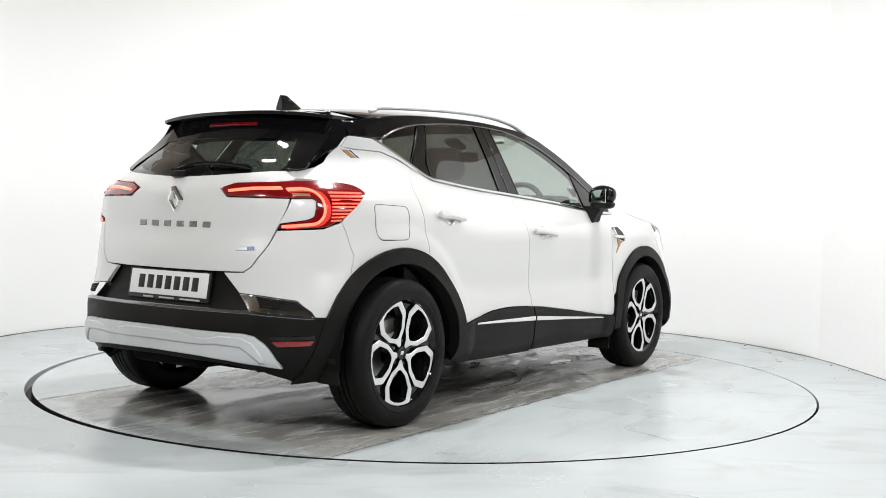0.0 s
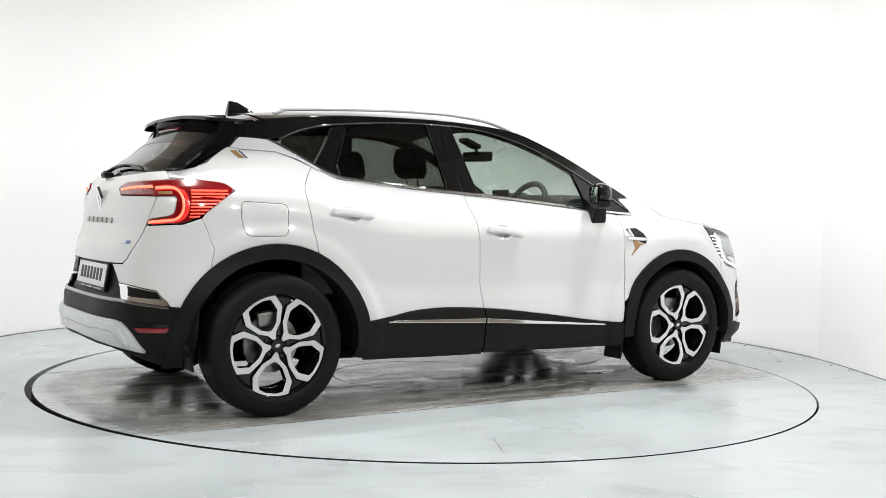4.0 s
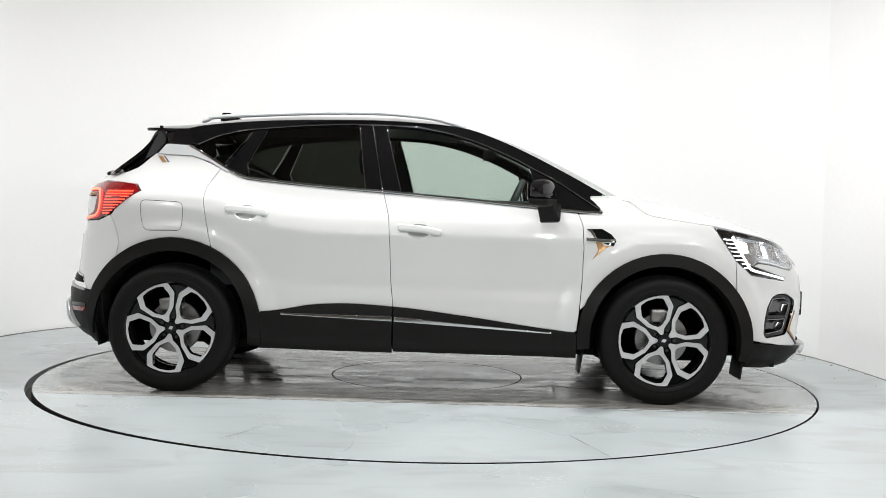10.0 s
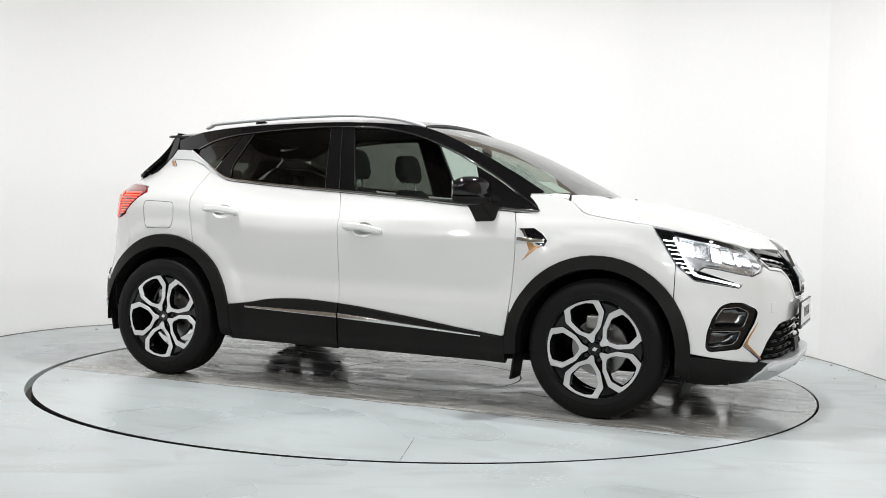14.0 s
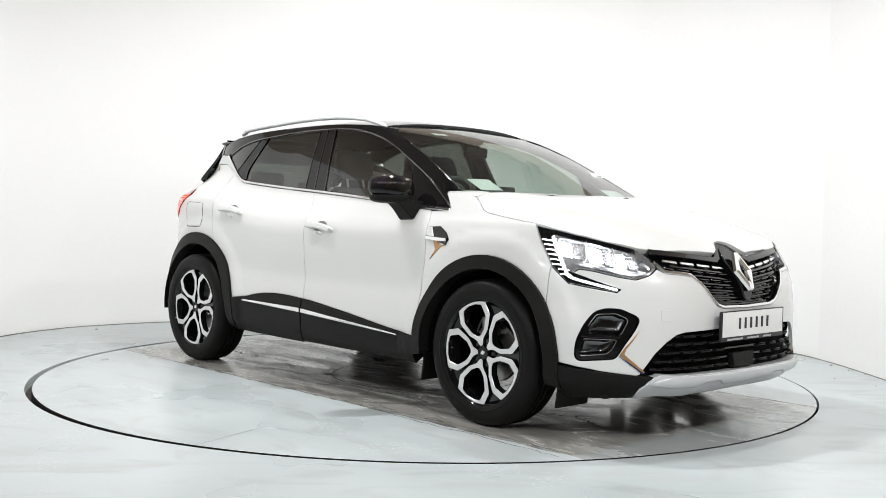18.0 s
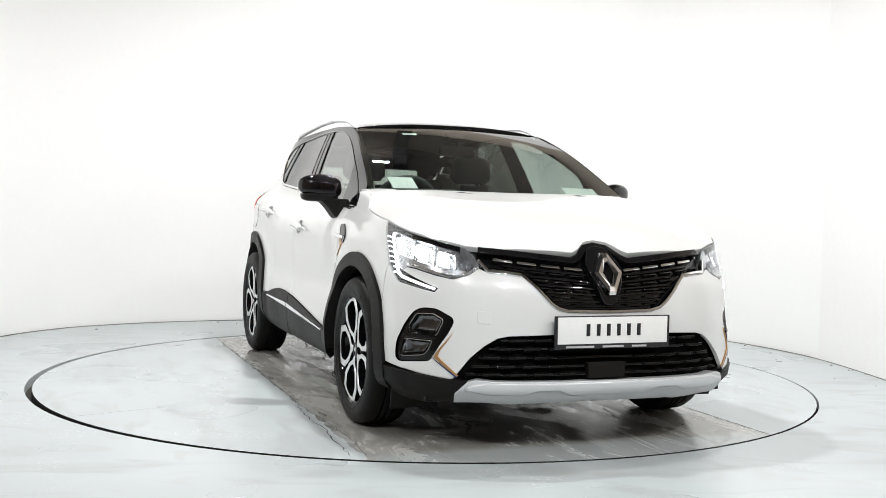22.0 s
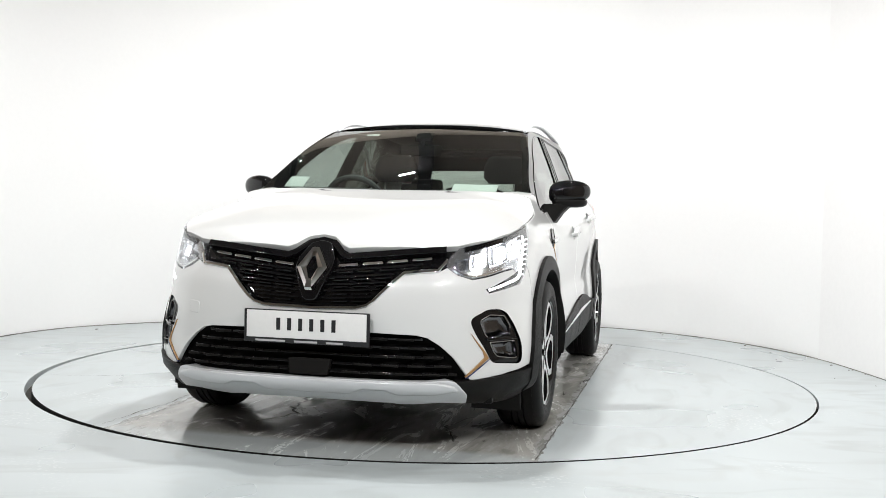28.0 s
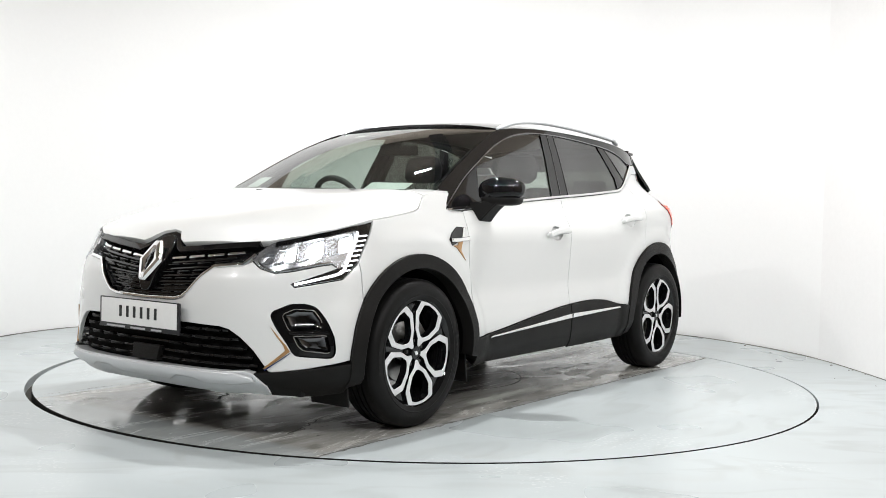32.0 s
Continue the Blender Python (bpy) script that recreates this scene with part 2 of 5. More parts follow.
def dense(poly, step):
    out = []
    for i in range(len(poly)):
        a, b = np.array(poly[i], float), np.array(poly[(i + 1) % len(poly)], float)
        n = max(1, int(math.ceil(np.linalg.norm(b - a) / step)))
        out += [tuple(a + (b - a) * k / n) for k in range(n)]
    keep = [out[0]]
    for q in out[1:]:
        if math.dist(q, keep[-1]) > 1e-4:
            keep.append(q)
    return keep


def inset(poly, d):
    """Moves every corner of a counter-clockwise outline inwards by d."""
    out, m = [], len(poly)
    for i in range(m):
        a, b, c = (np.array(poly[(i + k) % m], float) for k in (-1, 0, 1))
        e1, e2 = (b - a) / (np.linalg.norm(b - a) + 1e-9), (c - b) / (np.linalg.norm(c - b) + 1e-9)
        n1, n2 = np.array([-e1[1], e1[0]]), np.array([-e2[1], e2[0]])
        q = n1 + n2
        q = q / max(np.dot(q, q) / 2, .5)
        out.append(tuple(b + q * d))
    return out


def ribbon(line, w0, w1=None):
    """The outline of a band along a line."""
    p = [np.array(q, float) for q in line]
    w1 = w0 if w1 is None else w1
    a, b = [], []
    for i, q in enumerate(p):
        d = p[min(i + 1, len(p) - 1)] - p[max(i - 1, 0)]
        d = d / (np.linalg.norm(d) + 1e-9)
        w = (w0 + (w1 - w0) * i / (len(p) - 1)) / 2
        a.append(tuple(q + w * np.array([-d[1], d[0]])))
        b.append(tuple(q - w * np.array([-d[1], d[0]])))
    return a + b[::-1]


def skin_normals(skin, u, v, h=.004):
    n = np.cross(skin(u + h, v) - skin(u - h, v), skin(u, v + h) - skin(u, v - h))
    return n / (np.linalg.norm(n, axis=1, keepdims=True) + 1e-12)


def in_outline(px, py, poly):
    """Which of the points lie inside the outline."""
    inside = np.zeros(len(px), bool)
    for (x0, y0), (x1, y1) in zip(poly, poly[1:] + poly[:1]):
        if y0 != y1:
            cross = (y0 > py) != (y1 > py)
            inside ^= cross & (px < (x1 - x0) * (py - y0) / (y1 - y0) + x0)
    return inside


def panel(name, skin, outline, mat, parent, off=0.0, depth=.018, edge=.003, step=.05, label="", holes=()):
    """A sheet cut by its outline out of a skin, with rolled edges and a folded rim of its own."""
    o = dense(outline, step * .6)
    if area(o) < 0:
        o = o[::-1]
    ins = inset(o, edge)
    bound = np.array(ins)
    points, edges = [tuple(q) for q in ins], [(k, (k + 1) % len(ins)) for k in range(len(ins))]
    cuts = [dense(h, step * .4) for h in holes]
    for h in cuts:
        base = len(points)
        points += [tuple(q) for q in h]
        edges += [(base + k, base + (k + 1) % len(h)) for k in range(len(h))]
        bound = np.concatenate([bound, np.array(h)])
    lo, hi = np.min(ins, axis=0), np.max(ins, axis=0)
    gx, gy = np.meshgrid(np.arange(lo[0] + step * .5, hi[0], step), np.arange(lo[1] + step * .5, hi[1], step))
    gx, gy = gx.ravel(), gy.ravel()
    if len(gx):
        keep = in_outline(gx, gy, ins)
        gx, gy = gx[keep], gy[keep]
        near = np.array([np.min(np.hypot(bound[:, 0] - a, bound[:, 1] - b)) for a, b in zip(gx, gy)] or [0])
        points += [(a, b) for a, b, d in zip(gx, gy, near) if d > step * .4]
    made = geometry.delaunay_2d_cdt([Vector((float(a), float(b))) for a, b in points], edges, [], 0, 1e-7)
    uv = np.array([tuple(q) for q in made[0]])
    tri = np.array([f for f in made[2] if len(f) == 3])
    mid = uv[tri].mean(axis=1)
    keep = in_outline(mid[:, 0], mid[:, 1], ins)
    for h in cuts:
        keep &= ~in_outline(mid[:, 0], mid[:, 1], h)
    p0, p1, p2 = uv[tri[:, 0]], uv[tri[:, 1]], uv[tri[:, 2]]
    keep &= np.abs((p1[:, 0] - p0[:, 0]) * (p2[:, 1] - p0[:, 1]) - (p2[:, 0] - p0[:, 0]) * (p1[:, 1] - p0[:, 1])) > 1e-8
    faces = [list(map(int, f)) for f in tri[keep]]
    pos, nor = skin(uv[:, 0], uv[:, 1]), skin_normals(skin, uv[:, 0], uv[:, 1])
    core = np.stack([np.clip(pos[:, 0], -1.1, 1.1), 0 * pos[:, 1], 0 * pos[:, 2] + .75], -1)
    sign = 1.0 if np.sum((pos - core) * nor) > 0 else -1.0
    nor = nor * sign
    verts, normals = [*(pos + off * nor)], [*nor]
    m = len(o)
    oa, ia = np.array(o), np.array(ins)
    po, no = skin(oa[:, 0], oa[:, 1]), sign * skin_normals(skin, oa[:, 0], oa[:, 1])
    pi, ni = skin(ia[:, 0], ia[:, 1]), sign * skin_normals(skin, ia[:, 0], ia[:, 1])
    out = po - pi
    out = out / (np.linalg.norm(out, axis=1, keepdims=True) + 1e-9)
    base = len(verts)
    rings = [(pi + off * ni, ni), (po + (off - edge * .5) * no, no * .55 + out), (po + (off - edge * .5) * no, out), (po + (off - depth) * no, out)]
    for q, nn in rings:
        verts += [*q]
        normals += [*(nn / (np.linalg.norm(nn, axis=1, keepdims=True) + 1e-9))]
    for r in (0, 2):
        for i in range(m):
            j = (i + 1) % m
            a = base + r * m
            faces.append([a + i, a + m + i, a + m + j, a + j])
    if sign < 0:
        faces = [f[::-1] for f in faces]
    # rim faces run the other way round than the sheet
    return mesh_object(name, verts, faces, mat, parent, label, normals)


# ---- the hall ----
def wall_line():
    """Plan of the curved white wall round the turntable, open towards the camera."""
    back = through_points([(-3.36, -1.6), (-3.35, -.6), (-3.22, 1.1), (-2.95, 1.93), (-2.5, 2.42), (-2.0, 2.73), (-1.35, 2.96), (0, 3.1), (1.45, 2.96), (2.03, 2.6), (2.5, 2.0), (2.8, 1.25), (2.9, .5), (2.93, -.5), (2.94, -1.6)], 10)
    return back


def wall_sheet(name, z0, z1, mat, thick=.12, shift=0.0, start=0):
    line = [np.array(q) for q in wall_line()][start:]
    verts, faces, normals = [], [], []
    for i, q in enumerate(line):
        d = line[min(i + 1, len(line) - 1)] - line[max(i - 1, 0)]
        d = d / np.linalg.norm(d)
        n = np.array([-d[1], d[0]])
        drop = .30 * (1 - float(np.clip((q[1] - .6) / 2.2, 0, 1)))
        for off in (shift, shift + thick):
            for z in (z0, z1):
                verts.append((*(q + n * off), z - (drop if z == WHITE_TOP else 0)))
                normals.append((*(n if off > shift else -n), 0))
    for i in range(len(line) - 1):
        a, b = 4 * i, 4 * i + 4
        faces += [(a, b, b + 1, a + 1), (a + 2, a + 3, b + 3, b + 2), (a + 1, b + 1, b + 3, a + 3), (a, a + 2, b + 2, b)]
    return mesh_object(name, verts, faces, mat, normals=normals)


HALL_TOP, WHITE_TOP = 3.6, 2.93
tagged(wall_sheet("wall_curved", -.02, WHITE_TOP, WALL), "smooth curved white painted wall of the photo studio", "wall", kind="structure")
tagged(wall_sheet("wall_upper", WHITE_TOP, HALL_TOP, UPPER, .1, .03), "beige upper wall above the white studio wall", "wall", kind="structure")
SIDE_WALL = grain(material("pale_grey_wall_board", (.85, .845, .84), .6), 26, .02, (.5, .66), .03, coarse=.8)
tagged(wall_sheet("wall_board", -.02, WHITE_TOP, SIDE_WALL, .012, -.015, 112), "pale grey board on the right end of the studio wall", "wall", kind="structure")
HALL = grain(material("brown_hall_wall", (.20, .165, .13), .7), 14, .12, bump=.05, coarse=.6)
for name, sx, sy, cx, cy in (("wall_rear", 6.9, .12, -.2, -9.2), ("wall_left", .12, 7.6, -3.44, -5.4), ("wall_right", .12, 7.6, 3.02, -5.4)):
    bm = block(sx, sy, HALL_TOP, (cx, cy, HALL_TOP / 2))
    tagged(part(name, bm, HALL, None, flat=True), "plain brown wall of the dim hall behind the camera", "wall", kind="structure")
bm = block(6.9, 12.8, .1, (-.2, -3.0, HALL_TOP + .05))
tagged(part("ceiling", bm, PANELS, None, flat=True), "brown-grey sheet ceiling above the studio", "ceiling", kind="structure")
for bx in (-2.0, -.2, 1.6):
    bm = block(.16, 12.4, .02, (0, 0, .1))
    block(.16, 12.4, .02, (0, 0, -.1), bm=bm)
    block(.02, 12.4, .2, (0, 0, 0), bm=bm)
    ob = tagged(part("ceiling_beam", bm, BEAM, None, flat=True), "dark steel beam under the ceiling", "beam", "ceiling beams")
    ob.location = (bx, -3.0, HALL_TOP - .11)

DIRT = grain(material("dirty_wall_foot", (.27, .26, .24), .9, spec=.1), 40, .6, coarse=3)
tagged(wall_sheet("trim_wall_foot", 0, .005, DIRT, .012, -.018), "thin dirty joint along the foot of the wall", "joint", kind="structure")


def crumbs():
    """Grit and flakes of paint swept against the foot of the wall."""
    rng, bm, line = random.Random(5), bmesh.new(), wall_line()
    for k in range(28):
        x, y = line[rng.randrange(12, len(line) - 8)]
        f = 1 - rng.uniform(.015, .14) * (.3 if k % 3 else 1)
        m = Matrix.Translation((x * f, y * f, .002)) @ Matrix.Rotation(rng.uniform(0, 6), 4, "Z") @ Matrix.Diagonal((rng.uniform(.3, 1.2), rng.uniform(.3, .8), rng.uniform(.2, .6), 1))
        bmesh.ops.create_icosphere(bm, subdivisions=1, radius=rng.uniform(.006, .014), matrix=m)
    return part("grit", bm, DIRT, None, flat=True)


tagged(crumbs(), "small dark grit and paint flakes along the wall", "grit", kind="stuff")
DISC_R, HOLE_R = 2.261, 2.284


def ground():
    n, rings = 160, [HOLE_R, 2.6, 3.2, 6, 12]
    verts = [(r * math.cos(2 * math.pi * i / n) - .014, r * math.sin(2 * math.pi * i / n), 0) for r in rings for i in range(n)]
    faces = [(k * n + i, k * n + n + i, k * n + n + (i + 1) % n, k * n + (i + 1) % n) for k in range(len(rings) - 1) for i in range(n)]
    base = len(verts)
    verts += [(HOLE_R * math.cos(2 * math.pi * i / n) - .014, HOLE_R * math.sin(2 * math.pi * i / n), -.1) for i in range(n)]
    faces += [(base + i, i, (i + 1) % n, base + (i + 1) % n) for i in range(n)]
    return mesh_object("floor", verts, faces, FLOOR, smooth_faces=False)


tagged(ground(), "pale blue-grey painted concrete floor with scuffs and shine", "floor", kind="structure")
pit = revolve([(2.5, -.11), (2.0, -.11)], 96)
bmesh.ops.transform(pit, matrix=Matrix.Rotation(radians(90), 4, "X"), verts=pit.verts)
bmesh.ops.transform(pit, matrix=Matrix.Translation((0, 0, 0)), verts=pit.verts)
for v in pit.verts:
    v.co.z = -.05
tagged(part("floor_gap", pit, PIT, None), "dark gap round the turntable", "gap", kind="structure")

turntable = tagged(new("turntable"), "round turntable flush with the floor, pale paint, worn bare lane", "turntable")


def ring_sheet(name, r0, r1, z, mat, parent, label="", skirt=.06, n=160):
    verts = [(r * math.cos(2 * math.pi * i / n), r * math.sin(2 * math.pi * i / n), z) for r in ([r0] if r0 else []) + [r1 - .003, r1] for i in range(n)]
    k = len(verts) // n
    verts[-n:] = [(x, y, z - .003) for x, y, _ in verts[-n:]]
    verts += [(r1 * math.cos(2 * math.pi * i / n), r1 * math.sin(2 * math.pi * i / n), z - skirt) for i in range(n)]
    faces = [(j * n + i, j * n + n + i, j * n + n + (i + 1) % n, j * n + (i + 1) % n) for j in range(k) for i in range(n)]
    if not r0:
        faces.append(tuple(range(n)))
    ob = mesh_object(name, verts, faces, mat, parent, label, smooth_faces=False)
    ob.data.materials.append(EDGE)
    for f in list(ob.data.polygons)[(k - 2) * n:k * n]:
        f.material_index = 1
    return ob


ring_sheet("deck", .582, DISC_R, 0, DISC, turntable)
ring_sheet("centre_cover", 0, .574, -.0005, DISC, turntable, "round inspection cover with a fine joint")


def crack(points, wide, rough=.012, seed=1):
    """A dark open joint or crack in the deck, lying a hair above it."""
    rng = random.Random(seed)
    line = []
    for (x0, y0), (x1, y1) in zip(points, points[1:]):
        n = max(2, int(math.hypot(x1 - x0, y1 - y0) / .035))
        line += [(x0 + (x1 - x0) * k / n + rng.uniform(-rough, rough), y0 + (y1 - y0) * k / n + rng.uniform(-rough, rough)) for k in range(n)]
    line.append(points[-1])
    bm, rows = bmesh.new(), []
    for i, (x, y) in enumerate(line):
        ax, ay = line[max(i - 1, 0)]
        bx, by = line[min(i + 1, len(line) - 1)]
        d = math.hypot(bx - ax, by - ay) + 1e-9
        w = wide * rng.uniform(.35, 1.3) * (.2 if i in (0, len(line) - 1) else 1) / 2
        px, py = -(by - ay) / d * w, (bx - ax) / d * w
        rows.append((bm.verts.new((x + px, y + py, .0012)), bm.verts.new((x - px, y - py, .0012))))
    for a, b in zip(rows, rows[1:]):
        bm.faces.new((a[0], b[0], b[1], a[1]))
    return part("deck_crack", bm, CRACK, turntable, flat=True)


for i, (wide, rough, points) in enumerate((
        (.006, .003, [(-2.02, -.972), (-1.2, -.974), (-.3, -.971), (.6, -.972), (.75, -.971)]),
        (.007, .003, [(-2.02, .975), (-.9, .972), (.4, .975), (2.02, .97)]),
        (.005, .009, [(.62, -.984), (1.14, -.962), (1.441, -.948), (1.773, -.944), (1.965, -.965)]),
        (.005, .009, [(.80, -.99), (1.1, -1.01), (1.477, -1.0), (1.648, -1.02), (1.954, -1.03)]),
        (.016, .02, [(.84, -.314), (.98, -.391), (1.261, -.372), (1.405, -.299), (1.684, -.394)]),
        (.012, .012, [(.43, -.46), (.60, -.37), (.74, -.285), (.868, -.361), (1.116, -.366)]),
        (.008, .012, [(-.45, .31), (-.62, .45), (-.95, .40), (-1.3, .52)]),
        (.008, .012, [(-1.75, -.35), (-1.4, -.42), (-1.1, -.36), (-.7, -.47)]),
        (.008, .015, [(1.2, .55), (1.5, .47), (1.8, .58)]),
        (.003, .001, [(.849, -2.078), (.709, -1.644)]),
        (.003, .001, [(-.817, -1.937), (-.676, -1.656)]),
        (.004, .001, [(-.30, -.95), (.03, -.62), (.12, -.43)]),
        (.004, .001, [(.225, -.623), (.36, -.80)]))):
    crack(points, wide, rough, i)


# ---- the car: x forward, y to its left, on its wheels at z = 0 ----
def smooth(a, b, x):
    t = np.clip((np.asarray(x, float) - a) / (b - a), 0, 1)
    return t * t * (3 - 2 * t)


def curve(*pairs):
    """A smooth monotone curve through (x, y) pairs."""
    xs, ys = np.array([q[0] for q in pairs], float), np.array([q[1] for q in pairs], float)
    h, d = np.diff(xs), np.diff(ys) / np.diff(xs)
    m = np.zeros(len(xs))
    m[0], m[-1] = d[0], d[-1]
    for i in range(1, len(xs) - 1):
        if d[i - 1] * d[i] > 0:
            w1, w2 = 2 * h[i] + h[i - 1], h[i] + 2 * h[i - 1]
            m[i] = (w1 + w2) / (w1 / d[i - 1] + w2 / d[i])

    def at(x):
        x = np.clip(np.asarray(x, float), xs[0], xs[-1])
        i = np.clip(np.searchsorted(xs, x) - 1, 0, len(h) - 1)
        t = (x - xs[i]) / h[i]
        return (ys[i] * (1 + 2 * t) * (1 - t) ** 2 + h[i] * m[i] * t * (1 - t) ** 2
                + ys[i + 1] * t * t * (3 - 2 * t) + h[i] * m[i + 1] * t * t * (t - 1))
    return at


# half width of the body by height, and how far nose and tail lean in by height
WIDTH = curve((.12, .74), (.20, .80), (.30, .858), (.42, .866), (.52, .853), (.62, .836), (.75, .842), (.86, .844), (.93, .828),
              (1.0, .788), (1.05, .760), (1.10, .739), (1.3, .661), (1.5, .572), (1.65, .50))
NOSE = curve((.12, -.2), (.20, -.11), (.25, -.035), (.30, 0), (.42, -.012), (.58, 0), (.68, -.008), (.75, -.04), (.80, -.085), (.87, -.16), (1.0, -.32))
TAIL = curve((.12, .25), (.24, .14), (.29, .04), (.36, 0), (.50, 0), (.55, .012), (.62, .04), (.78, .055), (.9, .09), (1.05, .10), (1.12, .125), (1.17, .165), (1.25, .26), (1.45, .52))
XF, XR, FRONT_A, REAR_A, POW = 1.0, -1.0, 1.19, 1.035, 3.5


def plan_table():
    """Arc length round the half plan, from the middle of the nose to the middle of the tail."""
    a = np.linspace(0, math.pi / 2, 400)
    c, s = np.cos(a) ** (2 / POW), np.sin(a) ** (2 / POW)
    x = np.concatenate([XF + FRONT_A * c, np.linspace(XF, XR, 200)[1:-1], (XR - REAR_A * c)[::-1]])
    y = np.concatenate([s, np.ones(198), s[::-1]])
    arc = np.concatenate([[0], np.cumsum(np.hypot(np.diff(x), .85 * np.diff(y)))])
    return arc, x, y


ARC, PLAN_X, PLAN_Y = plan_table()
HALF = ARC[-1]


def body(u, z):
    """The skin of the body: u metres round it from the middle of the nose (positive to its left side), at height z."""
    u, z = np.asarray(u, float), np.asarray(z, float)
    s, sg = np.abs(u), np.where(u < 0, -1.0, 1.0)
    over = s > HALF
    s, sg = np.where(over, 2 * HALF - s, s), np.where(over, -sg, sg)
    x0, yn = np.interp(s, ARC, PLAN_X), np.interp(s, ARC, PLAN_Y)
    a = np.where(x0 > 0, FRONT_A, REAR_A)
    xn = np.clip(np.where(x0 > 0, (x0 - XF) / a, (XR - x0) / a), 0, 1)
    nx, ny = xn ** (POW - 1) / a, yn ** (POW - 1) / .85
    w = nx ** 2 / (nx ** 2 + ny ** 2 + 1e-9)
    x = x0 + w * np.where(x0 > 0, NOSE(z), TAIL(z))
    up = 1 - .036 * (np.clip(x - .5, 0, 1) / .48) ** 2 - .15 * (np.clip(-.8 - x, 0, 2) / .68) ** 2
    k = smooth(1.03, 1.27, z)
    flare = np.where(x > 0, .044 + .016 * smooth(1.3, 1.75, x), .018) * smooth(.72, 1.12, np.abs(x)) * (1 - smooth(.55, .93, z)) * smooth(.12, .3, z)
    lip = .011 * (1 - smooth(.535, .60, np.hypot(np.abs(x) - 1.32, z - .34)))
    flare = flare + lip - .005 * smooth(.8, 1.1, np.abs(x)) * (1 - smooth(.6, .9, z))
    wide = (WIDTH(z - .12 * smooth(.5, 1.4, -x)) + flare) * (yn * (1 - k) + np.minimum(yn, 1) * np.clip(up, .1, 1) * k)
    return np.stack([x, sg * wide, z + 0 * x], -1)


GRID_S = np.linspace(0, HALF, 1600)


def at_x(x, z, sg=-1):
    """u where the side has this x."""
    q = body(GRID_S, np.full(1600, float(z)))
    return sg * float(np.interp(-x, -q[:, 0], GRID_S))


car = tagged(new("car"), "white compact SUV with black roof and black cladding on the turntable", "car")
ROOF_EDGE = curve((-1.8, 1.345), (-1.6, 1.375), (-1.45, 1.405), (-1.2, 1.455), (-.8, 1.49), (-.3, 1.503), (0, 1.492), (.235, 1.468), (.428, 1.404), (.753, 1.25), (1.025, 1.101), (1.1, 1.06))
ROOF_MID = curve((-1.8, 1.40), (-1.6, 1.452), (-1.3, 1.497), (-1.0, 1.53), (-.6, 1.553), (-.2, 1.553), (.1, 1.532), (.3, 1.497), (.45, 1.45))


def edge_y(line, xs):
    return curve(*[(x, abs(float(body(at_x(x, line(x)), line(x))[1]))) for x in xs])


ROOF_Y = edge_y(ROOF_EDGE, (-1.5, -1.2, -.8, -.3, 0, .235, .45))


def roof_skin(x, y):
    e = np.maximum(ROOF_Y(x), .5)
    return np.stack([x, y, ROOF_MID(x) - (ROOF_MID(x) - ROOF_EDGE(x)) * np.abs(y / e) ** 2.6], -1)


HOOD_MID = curve((1.0, 1.126), (1.15, 1.109), (1.35, 1.076), (1.6, 1.030), (1.8, .980), (1.95, .930), (2.05, .877), (2.12, .815))
HOOD_DROP = curve((1.0, .028), (1.145, .040), (1.185, .065), (1.25, .084), (1.35, .080), (1.49, .073), (1.6, .069), (1.8, .070), (1.906, .077), (1.987, .109), (2.03, .15), (2.12, .17))


def hood_skin(x, y):
    return np.stack([x, y, HOOD_MID(x) - HOOD_DROP(x) * np.abs(y / .78) ** (5.0 - 2.5 * smooth(1.25, 1.95, x))], -1)


SCREEN_X = curve((1.0, 1.19), (1.05, 1.115), (1.101, 1.025), (1.25, .753), (1.404, .428), (1.468, .235), (1.5, .12), (1.53, 0))
SCREEN_Y = curve(*[(z, abs(float(body(at_x(float(SCREEN_X(z)), z), z)[1]))) for z in (1.0, 1.05, 1.1, 1.2, 1.3, 1.4, 1.468, 1.5)])


def screen_skin(y, z):
    e = SCREEN_Y(z)
    return np.stack([SCREEN_X(z) + .15 * (e / .7) * (1 - (y / e) ** 2), y, z], -1)


TAILGLASS_X = curve((1.10, -1.86), (1.14, -1.78), (1.171, -1.735), (1.21, -1.69), (1.25, -1.64), (1.296, -1.585), (1.35, -1.535), (1.42, -1.48))
TAILGLASS_Y = curve((1.1, .60), (1.17, .60), (1.25, .590), (1.35, .568), (1.42, .550))


TAIL_BOW = curve((1.10, .10), (1.14, .105), (1.165, .13), (1.2, .135), (1.25, .115), (1.296, .10), (1.35, .09), (1.42, .085))


def tail_skin(y, z):
    e = TAILGLASS_Y(z)
    return np.stack([TAILGLASS_X(z) - TAIL_BOW(z) * (1 - np.abs(y / e) ** 2.2), y, z], -1)


def side(pts):
    """Outline on the right side from (x, z)."""
    return [(at_x(x, z), z) for x, z in pts]


def flip(o):
    return [(-a, b) for a, b in o]


def both(name, skin, outline, mat, parent=None, **kw):
    parent = parent or car
    left = dict(kw, holes=[flip(h) for h in kw.get("holes", ())])
    return (panel(name, skin, outline, mat, parent, **kw), panel(name, skin, flip(outline), mat, parent, **left))


def whole_front(half):
    """Closes an outline that runs from the middle to the middle on the right side."""
    return half + [(-a, b) for a, b in half[::-1] if abs(a) > 1e-6]


def whole_rear(half):
    return half + [(-2 * HALF - a, b) for a, b in half[::-1] if abs(a + HALF) > 1e-6]


